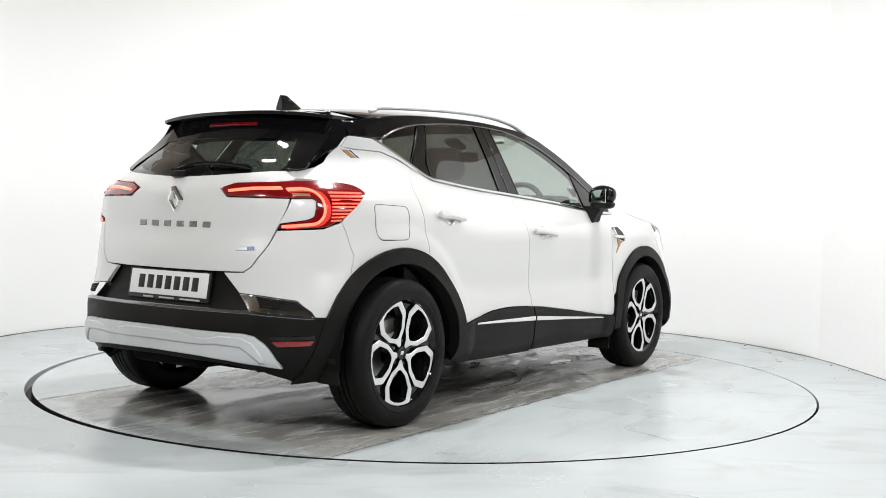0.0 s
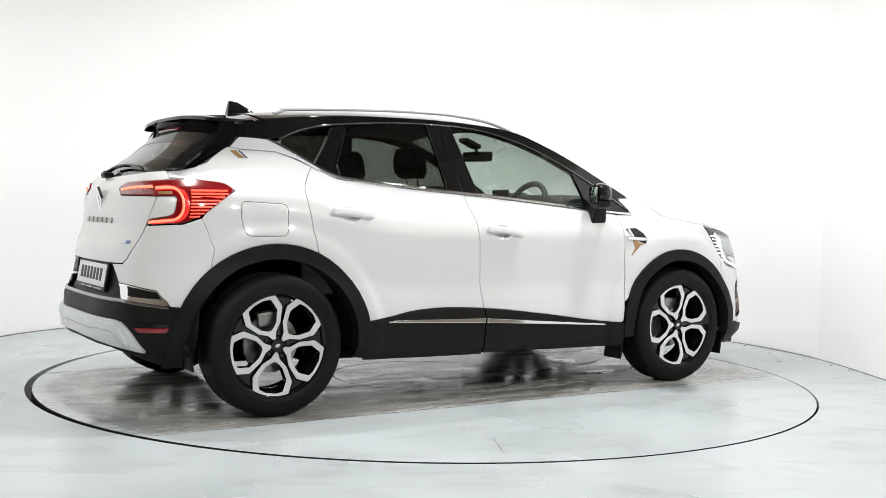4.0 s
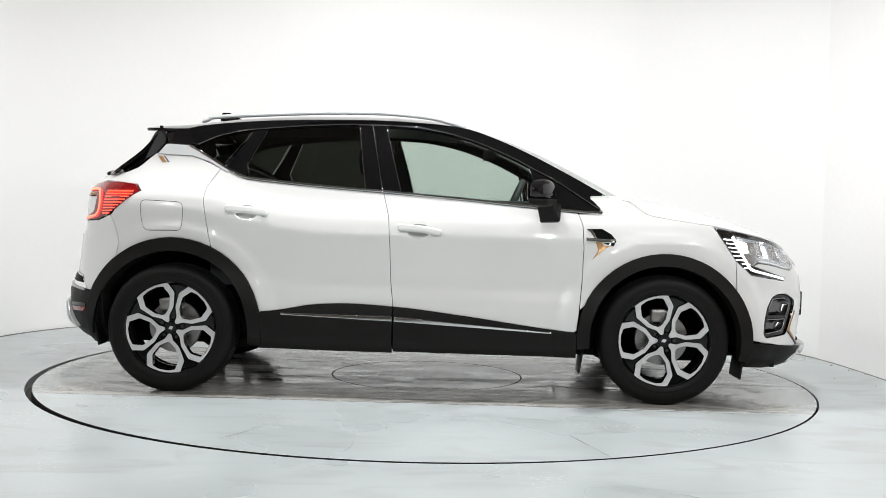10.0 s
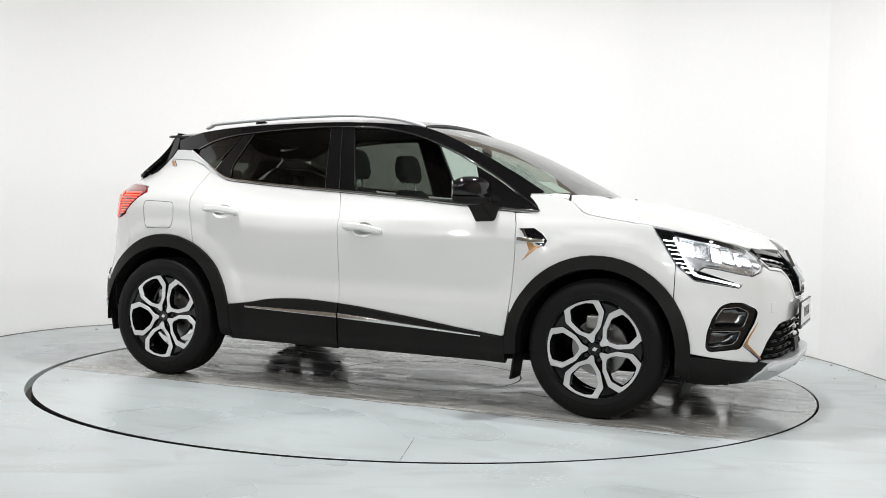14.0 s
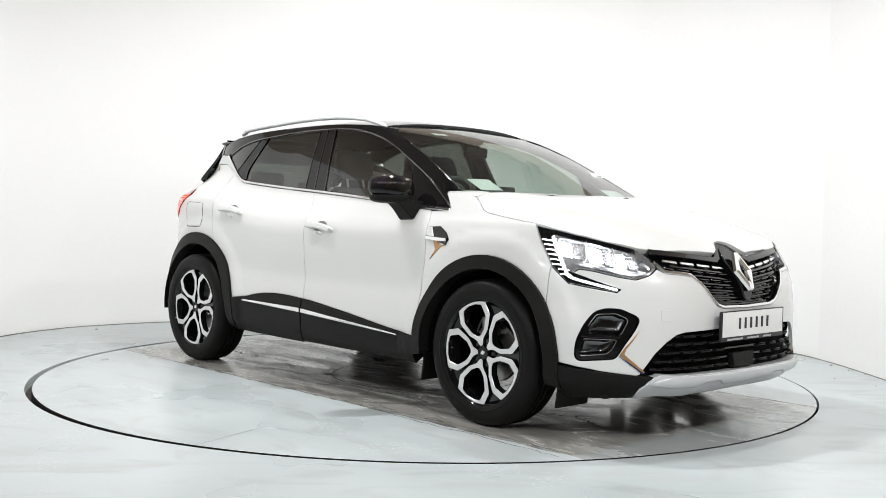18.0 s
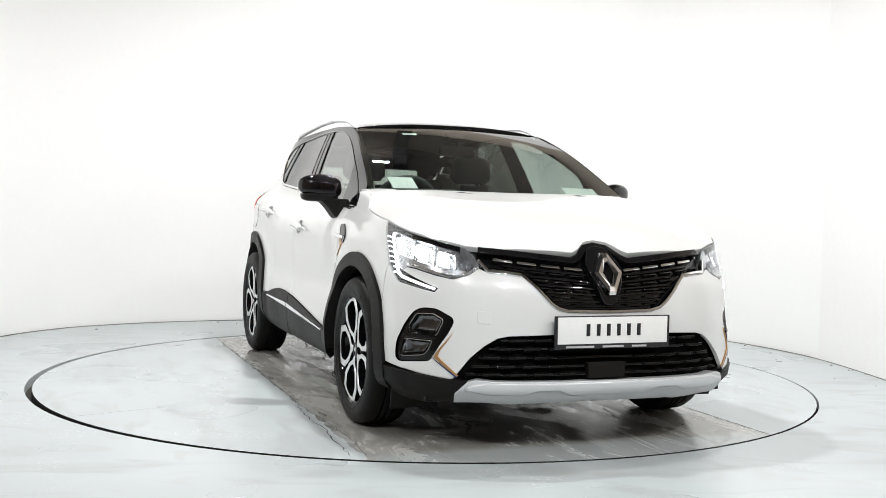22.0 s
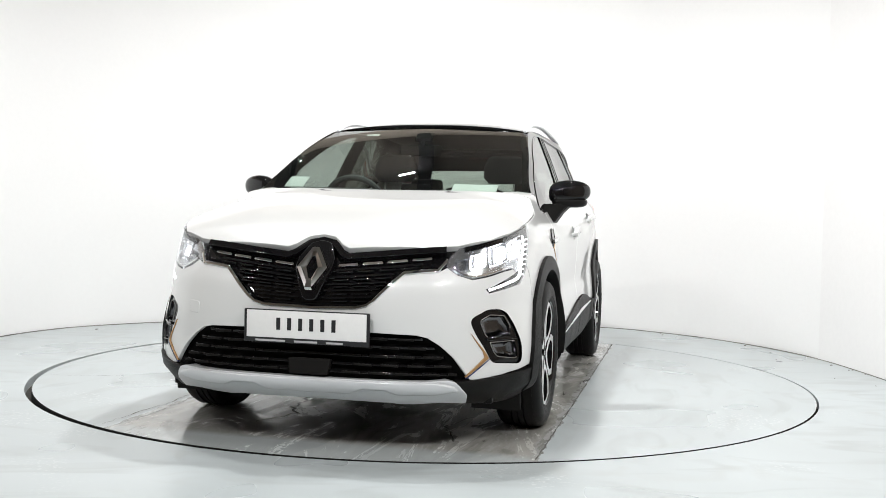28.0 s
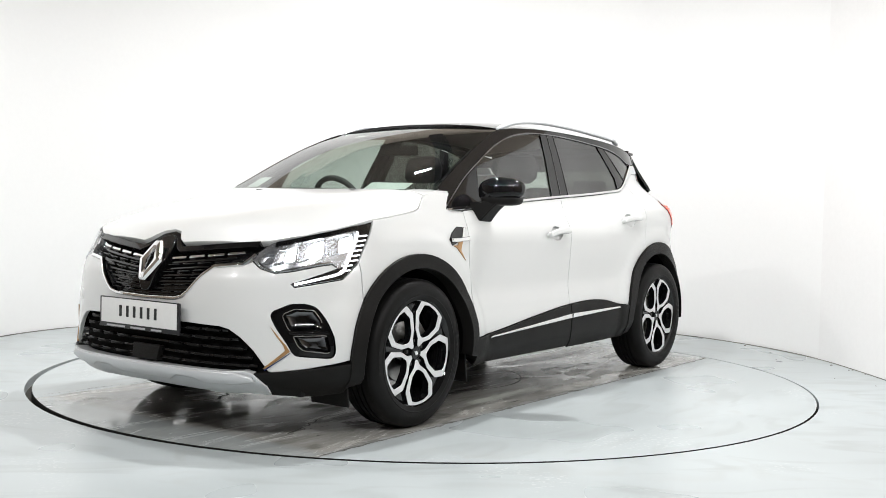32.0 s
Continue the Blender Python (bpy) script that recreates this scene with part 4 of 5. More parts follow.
WHEELS = ((1.32, -1, -71), (-1.32, -1, -63), (1.32, 1, 118), (-1.32, 1, 118))
first = make_wheel()
for i, (wx, sg, spin) in enumerate(WHEELS):
    # the outer face points along +y in the wheel's own space
    m = Matrix.Translation((wx, sg * (.778 if wx > 0 else .770), .3445)) @ (Matrix.Rotation(math.pi, 4, "Z") if sg < 0 else Matrix()) @ Matrix.Rotation(radians(spin if sg < 0 else -spin) + (math.pi if sg < 0 else 0) * 0, 4, "Y")
    if i == 0:
        spare = m
    else:
        copy_thing(first, m)
first.matrix_basis = spare
for wx in (1.32, -1.32):
    for sg in (-1, 1):
        liner = bmesh.new()
        pts = arc(wx, .34, .43 if wx < 0 else .41, -5, 185, 24)
        a = [liner.verts.new((x, sg * .845, z)) for x, z in pts]
        b = [liner.verts.new((x, sg * .56, z)) for x, z in pts]
        for i in range(len(pts) - 1):
            liner.faces.new((a[i], a[i + 1], b[i + 1], b[i]))
        liner.faces.new(b)
        part("wheel_well", liner, DARK, car)


# ---- lamps, grilles, plates and trim ----
HEAD = [(-1.183, .953), (-1.06, .932), (-.958, .913), (-.78, .884), (-.607, .857), (-.565, .82), (-.553, .782), (-.60, .749), (-.67, .729), (-.75, .740), (-.859, .761), (-.93, .768), (-.955, .752), (-.737, .689), (-.752, .672), (-.975, .704), (-1.06, .775), (-1.13, .877)]
DRL = through_points([(-1.075, .905), (-1.03, .82), (-.985, .745), (-.955, .725), (-.85, .702), (-.752, .681)], 4)
CELLS = ((-1.045, .864, .150, .080), (-.885, .838, .128, .086), (-.748, .808, .092, .062), (-.644, .789, .054, .042))


def bowl(name, cell, sink, mat, parent, start=0.0):
    """A reflector bowl sunk behind an opening of a lamp, along the way given."""
    bm, rows = bmesh.new(), []
    mid, sink = np.mean(cell, axis=0), np.array(sink)
    for f, d in ((1.0, .07), (.96, .35), (.82, .75), (.6, 1.0), (.2, 1.0)):
        q = mid + (np.array(cell) - mid) * f
        at = body(q[:, 0], q[:, 1])
        at = at + start * np.sign(np.array([1, at[:, 1].mean(), 0])) * .7 + sink * d
        rows.append([bm.verts.new(tuple(map(float, c))) for c in at])
    for r1, r2 in zip(rows, rows[1:]):
        for i in range(len(r1)):
            bm.faces.new((r1[i], r1[(i + 1) % len(r1)], r2[(i + 1) % len(r1)], r2[i]))
    bm.faces.new(rows[-1])
    part(name, bm, mat, parent, angle=50)


for sg in (1, -1):
    def sided(o, sg=sg):
        return o if sg > 0 else flip(o)
    cells = [soften([(u0, z0 - dz / 2), (u0 + du, z0 - dz / 2 - du * .18), (u0 + du, z0 + dz / 2 - du * .18), (u0, z0 + dz / 2)], .012) for u0, z0, du, dz in CELLS]
    head = panel("headlamp", body, sided(HEAD), LAMP_BOWL, car, off=-.006, depth=.03, label="lit headlamp with white running light", holes=[sided(c) for c in cells])
    panel("rib_backing", body, sided([(-1.178, .950), (-1.09, .935), (-1.062, .90), (-1.0, .775), (-.97, .752), (-.80, .712), (-.738, .690), (-.750, .674), (-.975, .705), (-1.057, .775), (-1.127, .877)]), GLOSS, head, off=-.0035, depth=.006, edge=.002)
    panel("running_light", body, sided(ribbon(DRL, .013, .010)), SOFT_GLOW, head, off=.003, depth=.012, edge=.003)
    for k in range(8):
        z = .888 - .0215 * k
        u1 = -1.133 + .0135 * k + (.02 if k > 5 else 0)
        panel("light_rib", body, sided(ribbon([(u1 + .004, z + .003), (u1 + .055, z - .001)], .006)), SOFT_GLOW, head, off=.0, depth=.008, edge=.002)
    for k, cell in enumerate(cells):
        bowl("lamp_reflector", sided(cell), (-(.055, .05, .04, .03)[k], 0, 0), LAMP_BOWL, head)
        if k < 3:
            mid = np.mean(cell, axis=0)
            core = [tuple(mid + (np.array(q) - mid) * (.9, .9, .75)[k]) for q in cell]
            panel("led_module", lambda u, z, d=(.050, .045, .036)[k]: body(u, z) - np.array([d, 0, 0]), sided(core), WHITE_GLOW, head, depth=.006, edge=.003)
    for line in ([(-.895, .905), (-.885, .80)], [(-.755, .875), (-.748, .765)], [(-.655, .850), (-.650, .760)]):
        panel("lamp_divider", body, sided(ribbon(line, .007)), LAMP_BOWL, head, off=-.002, depth=.02, edge=.002)
    panel("lamp_brow", body, sided(ribbon([(-1.08, .925), (-.95, .902), (-.78, .874), (-.63, .848)], .020)), GLOSS, head, off=.0, depth=.01, edge=.002)
    panel("lamp_chrome", body, sided(ribbon(through_points([(-.93, .775), (-.86, .768), (-.75, .748), (-.67, .738), (-.61, .755), (-.575, .78)], 4), .009)), CHROME, head, off=.0, depth=.01, edge=.002)
    panel("lens", body, sided(HEAD), LENS, head, off=.004, depth=.004, edge=.003)

# upper grille: dashed rows, chrome frame and diamond
LEFT_EDGE = curve((.59, .19), (.61, .235), (.632, .265), (.706, .337), (.744, .382), (.757, .50), (.85, .56))
for k, (zc, slope) in enumerate(((.778, .10), (.747, .095), (.716, .085), (.686, .07), (.656, .05), (.626, .03))):
    u = .098 if k < 2 else .085
    long_bar = .082 if k == 0 else .068
    while float(LEFT_EDGE(zc + slope * (u - .1) - .01)) - .015 > u + .025:
        end = min(u + long_bar, float(LEFT_EDGE(zc + slope * (u + long_bar - .1) - .01)) - .015)
        for sg in (-1, 1):
            bar = ribbon([(u, zc + slope * (u - .1)), (end, zc + slope * (end - .1))], .011 if k == 0 else .0065)
            panel("grille_bar", body, [(sg * a, b) for a, b in bar], CHROME if k == 0 else GLOSS, car, off=-.010, depth=.02, edge=.003, step=.2)
        u = end + .020
    wide = float(LEFT_EDGE(zc - .026)) - .012
    panel("grille_slat", body, ribbon([(-wide, zc - .014 + slope * (wide - .1)), (-.08, zc - .016), (.08, zc - .016), (wide, zc - .014 + slope * (wide - .1))], .011), GLOSS, car, off=-.02, depth=.02, edge=.003, step=.12)
panel("grille_chrome", body, ribbon([(u, z + .004) for u, z in GRILLE[1:]] + [(-u, z + .004) for u, z in GRILLE[1:-1][::-1]], .014), CHROME, car, off=.005, depth=.02, edge=.004)
panel("grille_brow", body, ribbon([(-.545, .845), (-.45, .839), (-.29, .823), (-.135, .808), (-.103, .821), (-.057, .860), (0, .871), (.057, .860), (.103, .821), (.135, .808), (.29, .823), (.45, .839), (.545, .845)], .024), GLOSS, car, off=.004, depth=.04)
panel("badge_surround", body, soften([(0, .872), (-.045, .862), (-.08, .80), (-.08, .762), (-.034, .64), (-.02, .622), (.02, .622), (.034, .64), (.08, .762), (.08, .80), (.045, .862)], .015), GLOSS, car, off=.006, depth=.04, edge=.008, label="gloss black badge surround")


def diamond(name, at, wide, high, thick, tilt, parent, back=False):
    """A chrome rhombus ring with a bevelled face, in the plane across the car."""
    bm = bmesh.new()
    rows = []
    for k, d in ((1.0, 0), (.94, thick), (.68, thick * 1.25), (.44, thick * .9), (.40, 0)):
        w, h = wide * k, high * k
        if k < .5:
            w, h = wide * k * .82, high * k * 1.2
        ring = [(w, 0), (w * .22, h), (-w * .22, h), (-w, 0), (-w * .22, -h), (w * .22, -h)]
        rows.append([bm.verts.new((d if not back else -d, a, b)) for a, b in ring])
    for r1, r2 in zip(rows, rows[1:]):
        for i in range(6):
            bm.faces.new((r1[i], r1[(i + 1) % 6], r2[(i + 1) % 6], r2[i]))
    bmesh.ops.transform(bm, matrix=Matrix.Translation(at) @ Matrix.Rotation(radians(tilt), 4, "Y"), verts=bm.verts)
    return part(name, bm, CHROME, parent, "chrome diamond badge", flat=True)


diamond("badge", (2.154, 0, .755), .070, .100, .014, -30, car)
diamond("tailgate_badge", (-1.938, -.005, 1.03), .049, .063, .012, -10, car, True)
# lower grille
LOW_EDGE = curve((.318, .62), (.405, .55), (.456, .495), (.487, .45), (.497, .40))
for k, z in enumerate((.476, .441, .406, .371, .338)):
    wide = float(LOW_EDGE(z + .006)) - .015
    panel("lower_grille_slat", body, ribbon([(-wide, z), (0, z), (wide, z)], .011), GLOSS, car, off=-.022, depth=.02, edge=.003, step=.15)
    u = .13 + (k % 2) * .045
    while u < wide - .03:
        for sg in (-1, 1):
            panel("lower_grille_bar", body, [(sg * a, b) for a, b in ribbon([(u, z), (min(u + .07, wide), z - .002)], .010)], PLASTIC, car, off=-.010, depth=.015, edge=.004, step=.2)
        u += .105
panel("radar_cover", body, soften([(-.085, .385), (.085, .385), (.075, .318), (-.08, .318)], .008), PLASTIC, car, off=-.004, depth=.03)
# fog pods and gold flicks
POD_CELLS = ([(-.832, .574), (-.75, .580), (-.700, .560), (-.694, .545), (-.712, .494), (-.722, .488), (-.862, .488), (-.858, .53)], [(-.728, .466), (-.745, .424), (-.768, .404), (-.872, .390), (-.886, .400), (-.872, .466)])


for sg in (1, -1):
    def sided(o, sg=sg):
        return o if sg > 0 else flip(o)
    cells = [soften(c, .010) for c in POD_CELLS]
    pod = panel("fog_lamp_pod", body, sided([(u, z) for u, z in POD_HOLE]), GLOSS, car, off=-.010, depth=.02, edge=.006, label="black fog lamp pod set into the bumper", holes=[sided(c) for c in cells])
    for cell in cells:
        bowl("pod_reflector", sided(cell), (-.030, sg * .026, 0), SMOKED, pod, -.008)
        ring = cell if area(cell) > 0 else cell[::-1]
        panel("pod_frame", body, sided(ribbon(ring[len(ring) // 3:] + ring[:len(ring) // 8], .003)), STEEL, pod, off=-.006, depth=.004, edge=.001)
    panel("pod_bar", body, sided(ribbon([(-.712, .479), (-.79, .477), (-.882, .478)], .012)), GLOSS, pod, off=.0, depth=.012, edge=.004)
    panel("gold_flick", body, sided([(-.640, .506), (-.664, .470), (-.699, .425), (-.714, .402), (-.618, .325), (-.612, .331), (-.694, .405), (-.686, .428), (-.660, .466)]), GOLD, car, off=.005, depth=.008, edge=.002, label="copper accent flick")
    panel("blue_flick", body, sided([(-.719, .399), (-.715, .394), (-.620, .320), (-.616, .325)]), BLUE, car, off=.005, depth=.008, edge=.001)
    panel("tow_cover", body, sided(soften([(-.56, .60), (-.50, .596), (-.495, .545), (-.55, .548)], .012)), PAINT, car, off=.0015, depth=.003, edge=.002) if sg > 0 else None

# wing flag: black blade, chrome bar, copper flick
for sg in (1, -1):
    def sided(o, sg=sg):
        return o if sg > 0 else flip(o)
    blade = panel("wing_blade", body, sided(side([(.90, .925), (.978, .930), (1.03, .90), (1.056, .868), (1.04, .838), (1.0, .85), (.965, .868)])), GLOSS, car, off=.006, depth=.01, label="black wing blade with chrome bar")
    panel("blade_bar", body, sided(side(ribbon([(.895, .872), (.98, .866), (1.045, .864)], .018))), CHROME, blade, off=.016, depth=.014)
    panel("blade_flick", body, sided(side([(1.03, .838), (1.0, .828), (.928, .765), (.962, .815), (.945, .86), (.975, .86), (.99, .84)])), GOLD, blade, off=.005, depth=.008, edge=.002)
    panel("blade_stripe", body, sided(side([(.905, .926), (.925, .927), (.955, .875), (.94, .876)])), CHROME, blade, off=.008, depth=.008, edge=.002)

# fuel flap on the right side
flap = soften(side([(-1.505, 1.030), (-1.275, 1.022), (-1.268, .965), (-1.275, .868), (-1.48, .866), (-1.50, .93)]), .03, 6)
panel("fuel_flap_gap", body, ribbon(flap + flap[:1], .002), DARK, car, off=.0012, depth=.002, edge=.001)
panel("fuel_flap", body, inset(flap if area(flap) > 0 else flap[::-1], .0045), PAINT, car, off=.0016, depth=.003, edge=.002, label="white fuel flap")
# door handles over round recesses
for handle, door in zip(HANDLES, (rear_door, front_door)):
    x0, z0, x1, z1 = handle
    for k, sg in enumerate((1, -1)):
        bowl, rows = bmesh.new(), []
        rim = np.array(cup_line(handle, 1.02)) * np.array([sg, 1])
        mid = rim.mean(axis=0)
        for f, deep in ((1.0, 0), (.95, .012), (.86, .022), (.6, .028), (.3, .030), (.05, .030)):
            q = mid + (rim - mid) * f
            at = body(q[:, 0], q[:, 1])
            at[:, 1] += sg * (deep + .0015)
            rows.append([bowl.verts.new(tuple(map(float, c))) for c in at])
        for r1, r2 in zip(rows, rows[1:]):
            for i in range(len(r1)):
                bowl.faces.new((r1[i], r1[(i + 1) % len(r1)], r2[(i + 1) % len(r2)], r2[i]))
        bowl.faces.new(rows[-1])
        part("handle_cup", bowl, PAINT, door[k], angle=60)
        line = [(x0 + (x1 - x0) * t, z0 + (z1 - z0) * t + .006 * math.sin(math.pi * t)) for t in np.linspace(0, 1, 7)]
        o = soften(side(ribbon(line, .034, .028)), .014)
        panel("door_handle", body, o if sg > 0 else flip(o), PAINT, door[k], off=.038, depth=.022, edge=.009, step=.03)
        for x in (x0 + .02, x1 - .02):
            o = side([(x - .012, (z0 if x < (x0 + x1) / 2 else z1) - .009), (x + .012, (z0 if x < (x0 + x1) / 2 else z1) - .009), (x + .012, (z0 if x < (x0 + x1) / 2 else z1) + .009), (x - .012, (z0 if x < (x0 + x1) / 2 else z1) + .009)])
            panel("handle_foot", body, o if sg > 0 else flip(o), PAINT, door[k], off=.02, depth=.024, edge=.002)
# tail lamps: glow bars and ribs
RING = through_points([(-4.712, 1.078), (-4.62, 1.082), (-4.575, 1.07), (-4.553, 1.03), (-4.556, .975), (-4.59, .94), (-4.66, .930), (-4.765, .921)], 4)
for sg in (1, -1):
    def sided(o, sg=sg):
        return o if sg > 0 else flip(o)
    top = panel("tail_light_bar", body, sided(ribbon([(-5.04, 1.072), (-4.9, 1.083), (-4.73, 1.086)], .010, .012)), WARM_GLOW, car, off=.009, depth=.006, edge=.002)
    panel("tail_light_ring", body, sided(ribbon(RING, .013)), WARM_GLOW, car, off=.009, depth=.006, edge=.002)
    panel("tail_light_glow", body, sided(ribbon([(q[0] + .02 * (1 if i > 8 else .3), q[1]) for i, q in enumerate(RING)], .02)), RED_GLOW, car, off=.0075, depth=.006, edge=.002)
    panel("turn_signal", body, sided(ribbon([(-4.70, 1.058), (-4.61, 1.058)], .010)), GOLD, car, off=.008, depth=.004, edge=.002)
    for k in range(9):
        z = 1.072 - .0148 * k
        out = -4.325 - max(0, k - 1) * .0205
        panel("tail_light_rib", body, sided(ribbon([(-4.505 - .002 * k, z - .002), (out, z)], .0065)), RIB_GLOW, car, off=.009, depth=.005, edge=.0015, step=.3)
# rear bumper ledge, vents and reflectors
panel("bumper_ledge", body, whole_rear([(-HALF, .556), (-4.88, .557), (-4.605, .537), (-4.61, .524), (-4.88, .541), (-HALF, .540)]), DARK_CHROME, car, off=.011, depth=.02, edge=.004, label="dark chrome strip above the rear cladding")
for sg in (1, -1):
    def sided(o, sg=sg):
        return o if sg > 0 else flip(o)
    vent = panel("bumper_vent", body, sided([(-4.95, .627), (-4.865, .622), (-4.68, .603), (-4.62, .56), (-4.60, .533), (-4.88, .548)]), CHROME, car, off=.002, depth=.03, label="chrome framed bumper vent")
    panel("vent_dark", body, sided([(-4.868, .618), (-4.685, .598), (-4.645, .566), (-4.84, .572)]), DARK, vent, off=.004, depth=.004, edge=.002)
    for k in range(4):
        panel("vent_slat", body, sided(ribbon([(-4.86 + .006 * k, .610 - .0105 * k), (-4.675 + .008 * k, .595 - .0085 * k)], .005)), PLASTIC, vent, off=.008, depth=.008, edge=.001, step=.3)
    panel("rear_reflector", body, sided([(-4.775, .43), (-4.60, .437), (-4.615, .415), (-4.745, .408)]), RED, car, off=.012, depth=.006, edge=.002, label="red rear reflector")
    panel("reversing_lamp", body, sided([(-4.79, .452), (-4.60, .459), (-4.60, .44), (-4.775, .434)]), GLOSS, car, off=.011, depth=.006, edge=.002)


# plates: blank bars stand for the writing
def plate(name, at, tilt, bars, back, bold, label):
    base = tagged(part(name, block(.012, .545, .137, (0, 0, -.008), .004), INK, car), label)
    s = -1 if back else 1
    part("plate_face", block(.004, .520, .112, (s * .006, 0, 0), .002), PLATE, base)
    gap, high = (.060, .062) if bold else (.048, .056)
    for i in range(bars):
        y = (i - (bars - 1) / 2) * gap
        part("plate_bar", block(.002, gap * (.66 if bold else .36), high * (1 if bold else .9), (s * .0085, y, .002), .0005), INK, base)
    for y, w in ((-.155, .13), (0.0, .10), (.125, .07)):
        part("small_print", block(.002, w, .008, (s * .0068, y, -.068)), GREY_INK, base)
    base.matrix_basis = Matrix.Translation(at) @ Matrix.Rotation(radians(tilt), 4, "Y")


plate("front_plate", (2.218, 0, .524), 0, 6, False, False, "white plate in a black frame on the bumper")
plate("rear_plate", (-1.975, -.01, .648), 9, 7, True, True, "white plate in a black frame on the tailgate recess")
for i in range(6):
    u = (5.177 + i * .0862)
    u = u if u < HALF else u - 2 * HALF
    panel("tailgate_letter_bar", body, [(u - .022, .908), (u + .022, .908), (u + .022, .934), (u - .022, .934)], STEEL, car, off=.006, depth=.006, edge=.002)
panel("hybrid_badge", body, [(-4.975, .829), (-4.885, .832), (-4.88, .815), (-4.975, .812)], SATIN, car, off=.004, depth=.004, edge=.002)
panel("hybrid_badge_blue", body, [(-4.92, .829), (-4.888, .8305), (-4.884, .8165), (-4.92, .815)], material("badge_blue", (.08, .16, .42), .3), car, off=.0055, depth=.004, edge=.001)

# roof rails, fin, wipers
for sg in (-1, 1):
    rail = [(-1.24, 1.476), (-1.20, 1.490), (-1.16, 1.503), (-.83, 1.525), (-.52, 1.539), (-.21, 1.541), (.02, 1.524), (.13, 1.503), (.235, 1.472)]
    pts = [(x, sg * (.575 - .012 * abs(x + .4)), z) for x, z in through_points(rail, 4)]
    part("roof_rail", sweep(pts, [.010] + [.0165] * (len(pts) - 2) + [.008], 10, .7), SATIN, car, "satin silver roof rail")
fin = bmesh.new()
rows = []
for k, (x0, x1, w, z) in enumerate(((-1.27, -1.09, .034, 1.500), (-1.268, -1.11, .03, 1.525), (-1.262, -1.17, .018, 1.555), (-1.26, -1.205, .010, 1.572), (-1.258, -1.215, .004, 1.578))):
    rows.append([fin.verts.new((x, y, z)) for x, y in ((x0, -w * .6), (x0 + (x1 - x0) * .4, -w), (x1, -.003), (x1, .003), (x0 + (x1 - x0) * .4, w), (x0, w * .6))])
for r1, r2 in zip(rows, rows[1:]):
    for i in range(6):
        fin.faces.new((r1[i], r1[(i + 1) % 6], r2[(i + 1) % 6], r2[i]))
fin.faces.new(rows[-1])
part("aerial_fin", fin, GLOSS, car, "black shark fin aerial", angle=50)
cowl = [(y, 1.048 + .018 * (y / .73) ** 2) for y in np.linspace(-.70, .70, 11)] + [(y, 1.078 + .018 * (y / .73) ** 2) for y in np.linspace(.70, -.70, 11)]
panel("cowl_panel", screen_skin, cowl, PLASTIC, car, off=.002, depth=.03, step=.1)
for pts in ([(-.62, 1.092), (-.3, 1.086), (-.02, 1.08)], [(.06, 1.082), (.35, 1.088), (.60, 1.096)]):
    q = [tuple(screen_skin(np.array([y]), np.array([z]))[0] + np.array([.010, 0, .006])) for y, z in through_points(pts, 5)]
    part("wiper_blade", sweep(q, .007, 6), PLASTIC, car)
    part("wiper_arm", sweep([q[4], tuple(np.array(q[5]) + [.03, 0, .004]), tuple(np.array(q[-1]) + [.02, .0, -.016])], .006, 6), PLASTIC, car)
q = [tuple(tail_skin(np.array([y]), np.array([z]))[0] + np.array([-.018, 0, .004])) for y, z in through_points([(.06, 1.155), (-.02, 1.185), (-.15, 1.196), (-.30, 1.185), (-.38, 1.172)], 4)]
part("rear_wiper", sweep(q, [.020] + [.010] * (len(q) - 2) + [.005], 8), GLOSS, car, "black rear wiper")
part("rear_wiper_pivot", block(.05, .08, .03, (-1.90, .02, 1.15), .012), PLASTIC, car)
panel("brake_light", tail_skin, ribbon([(-.16, 1.398), (0, 1.400), (.16, 1.398)], .014), RED, car, off=.010, depth=.008, edge=.002)

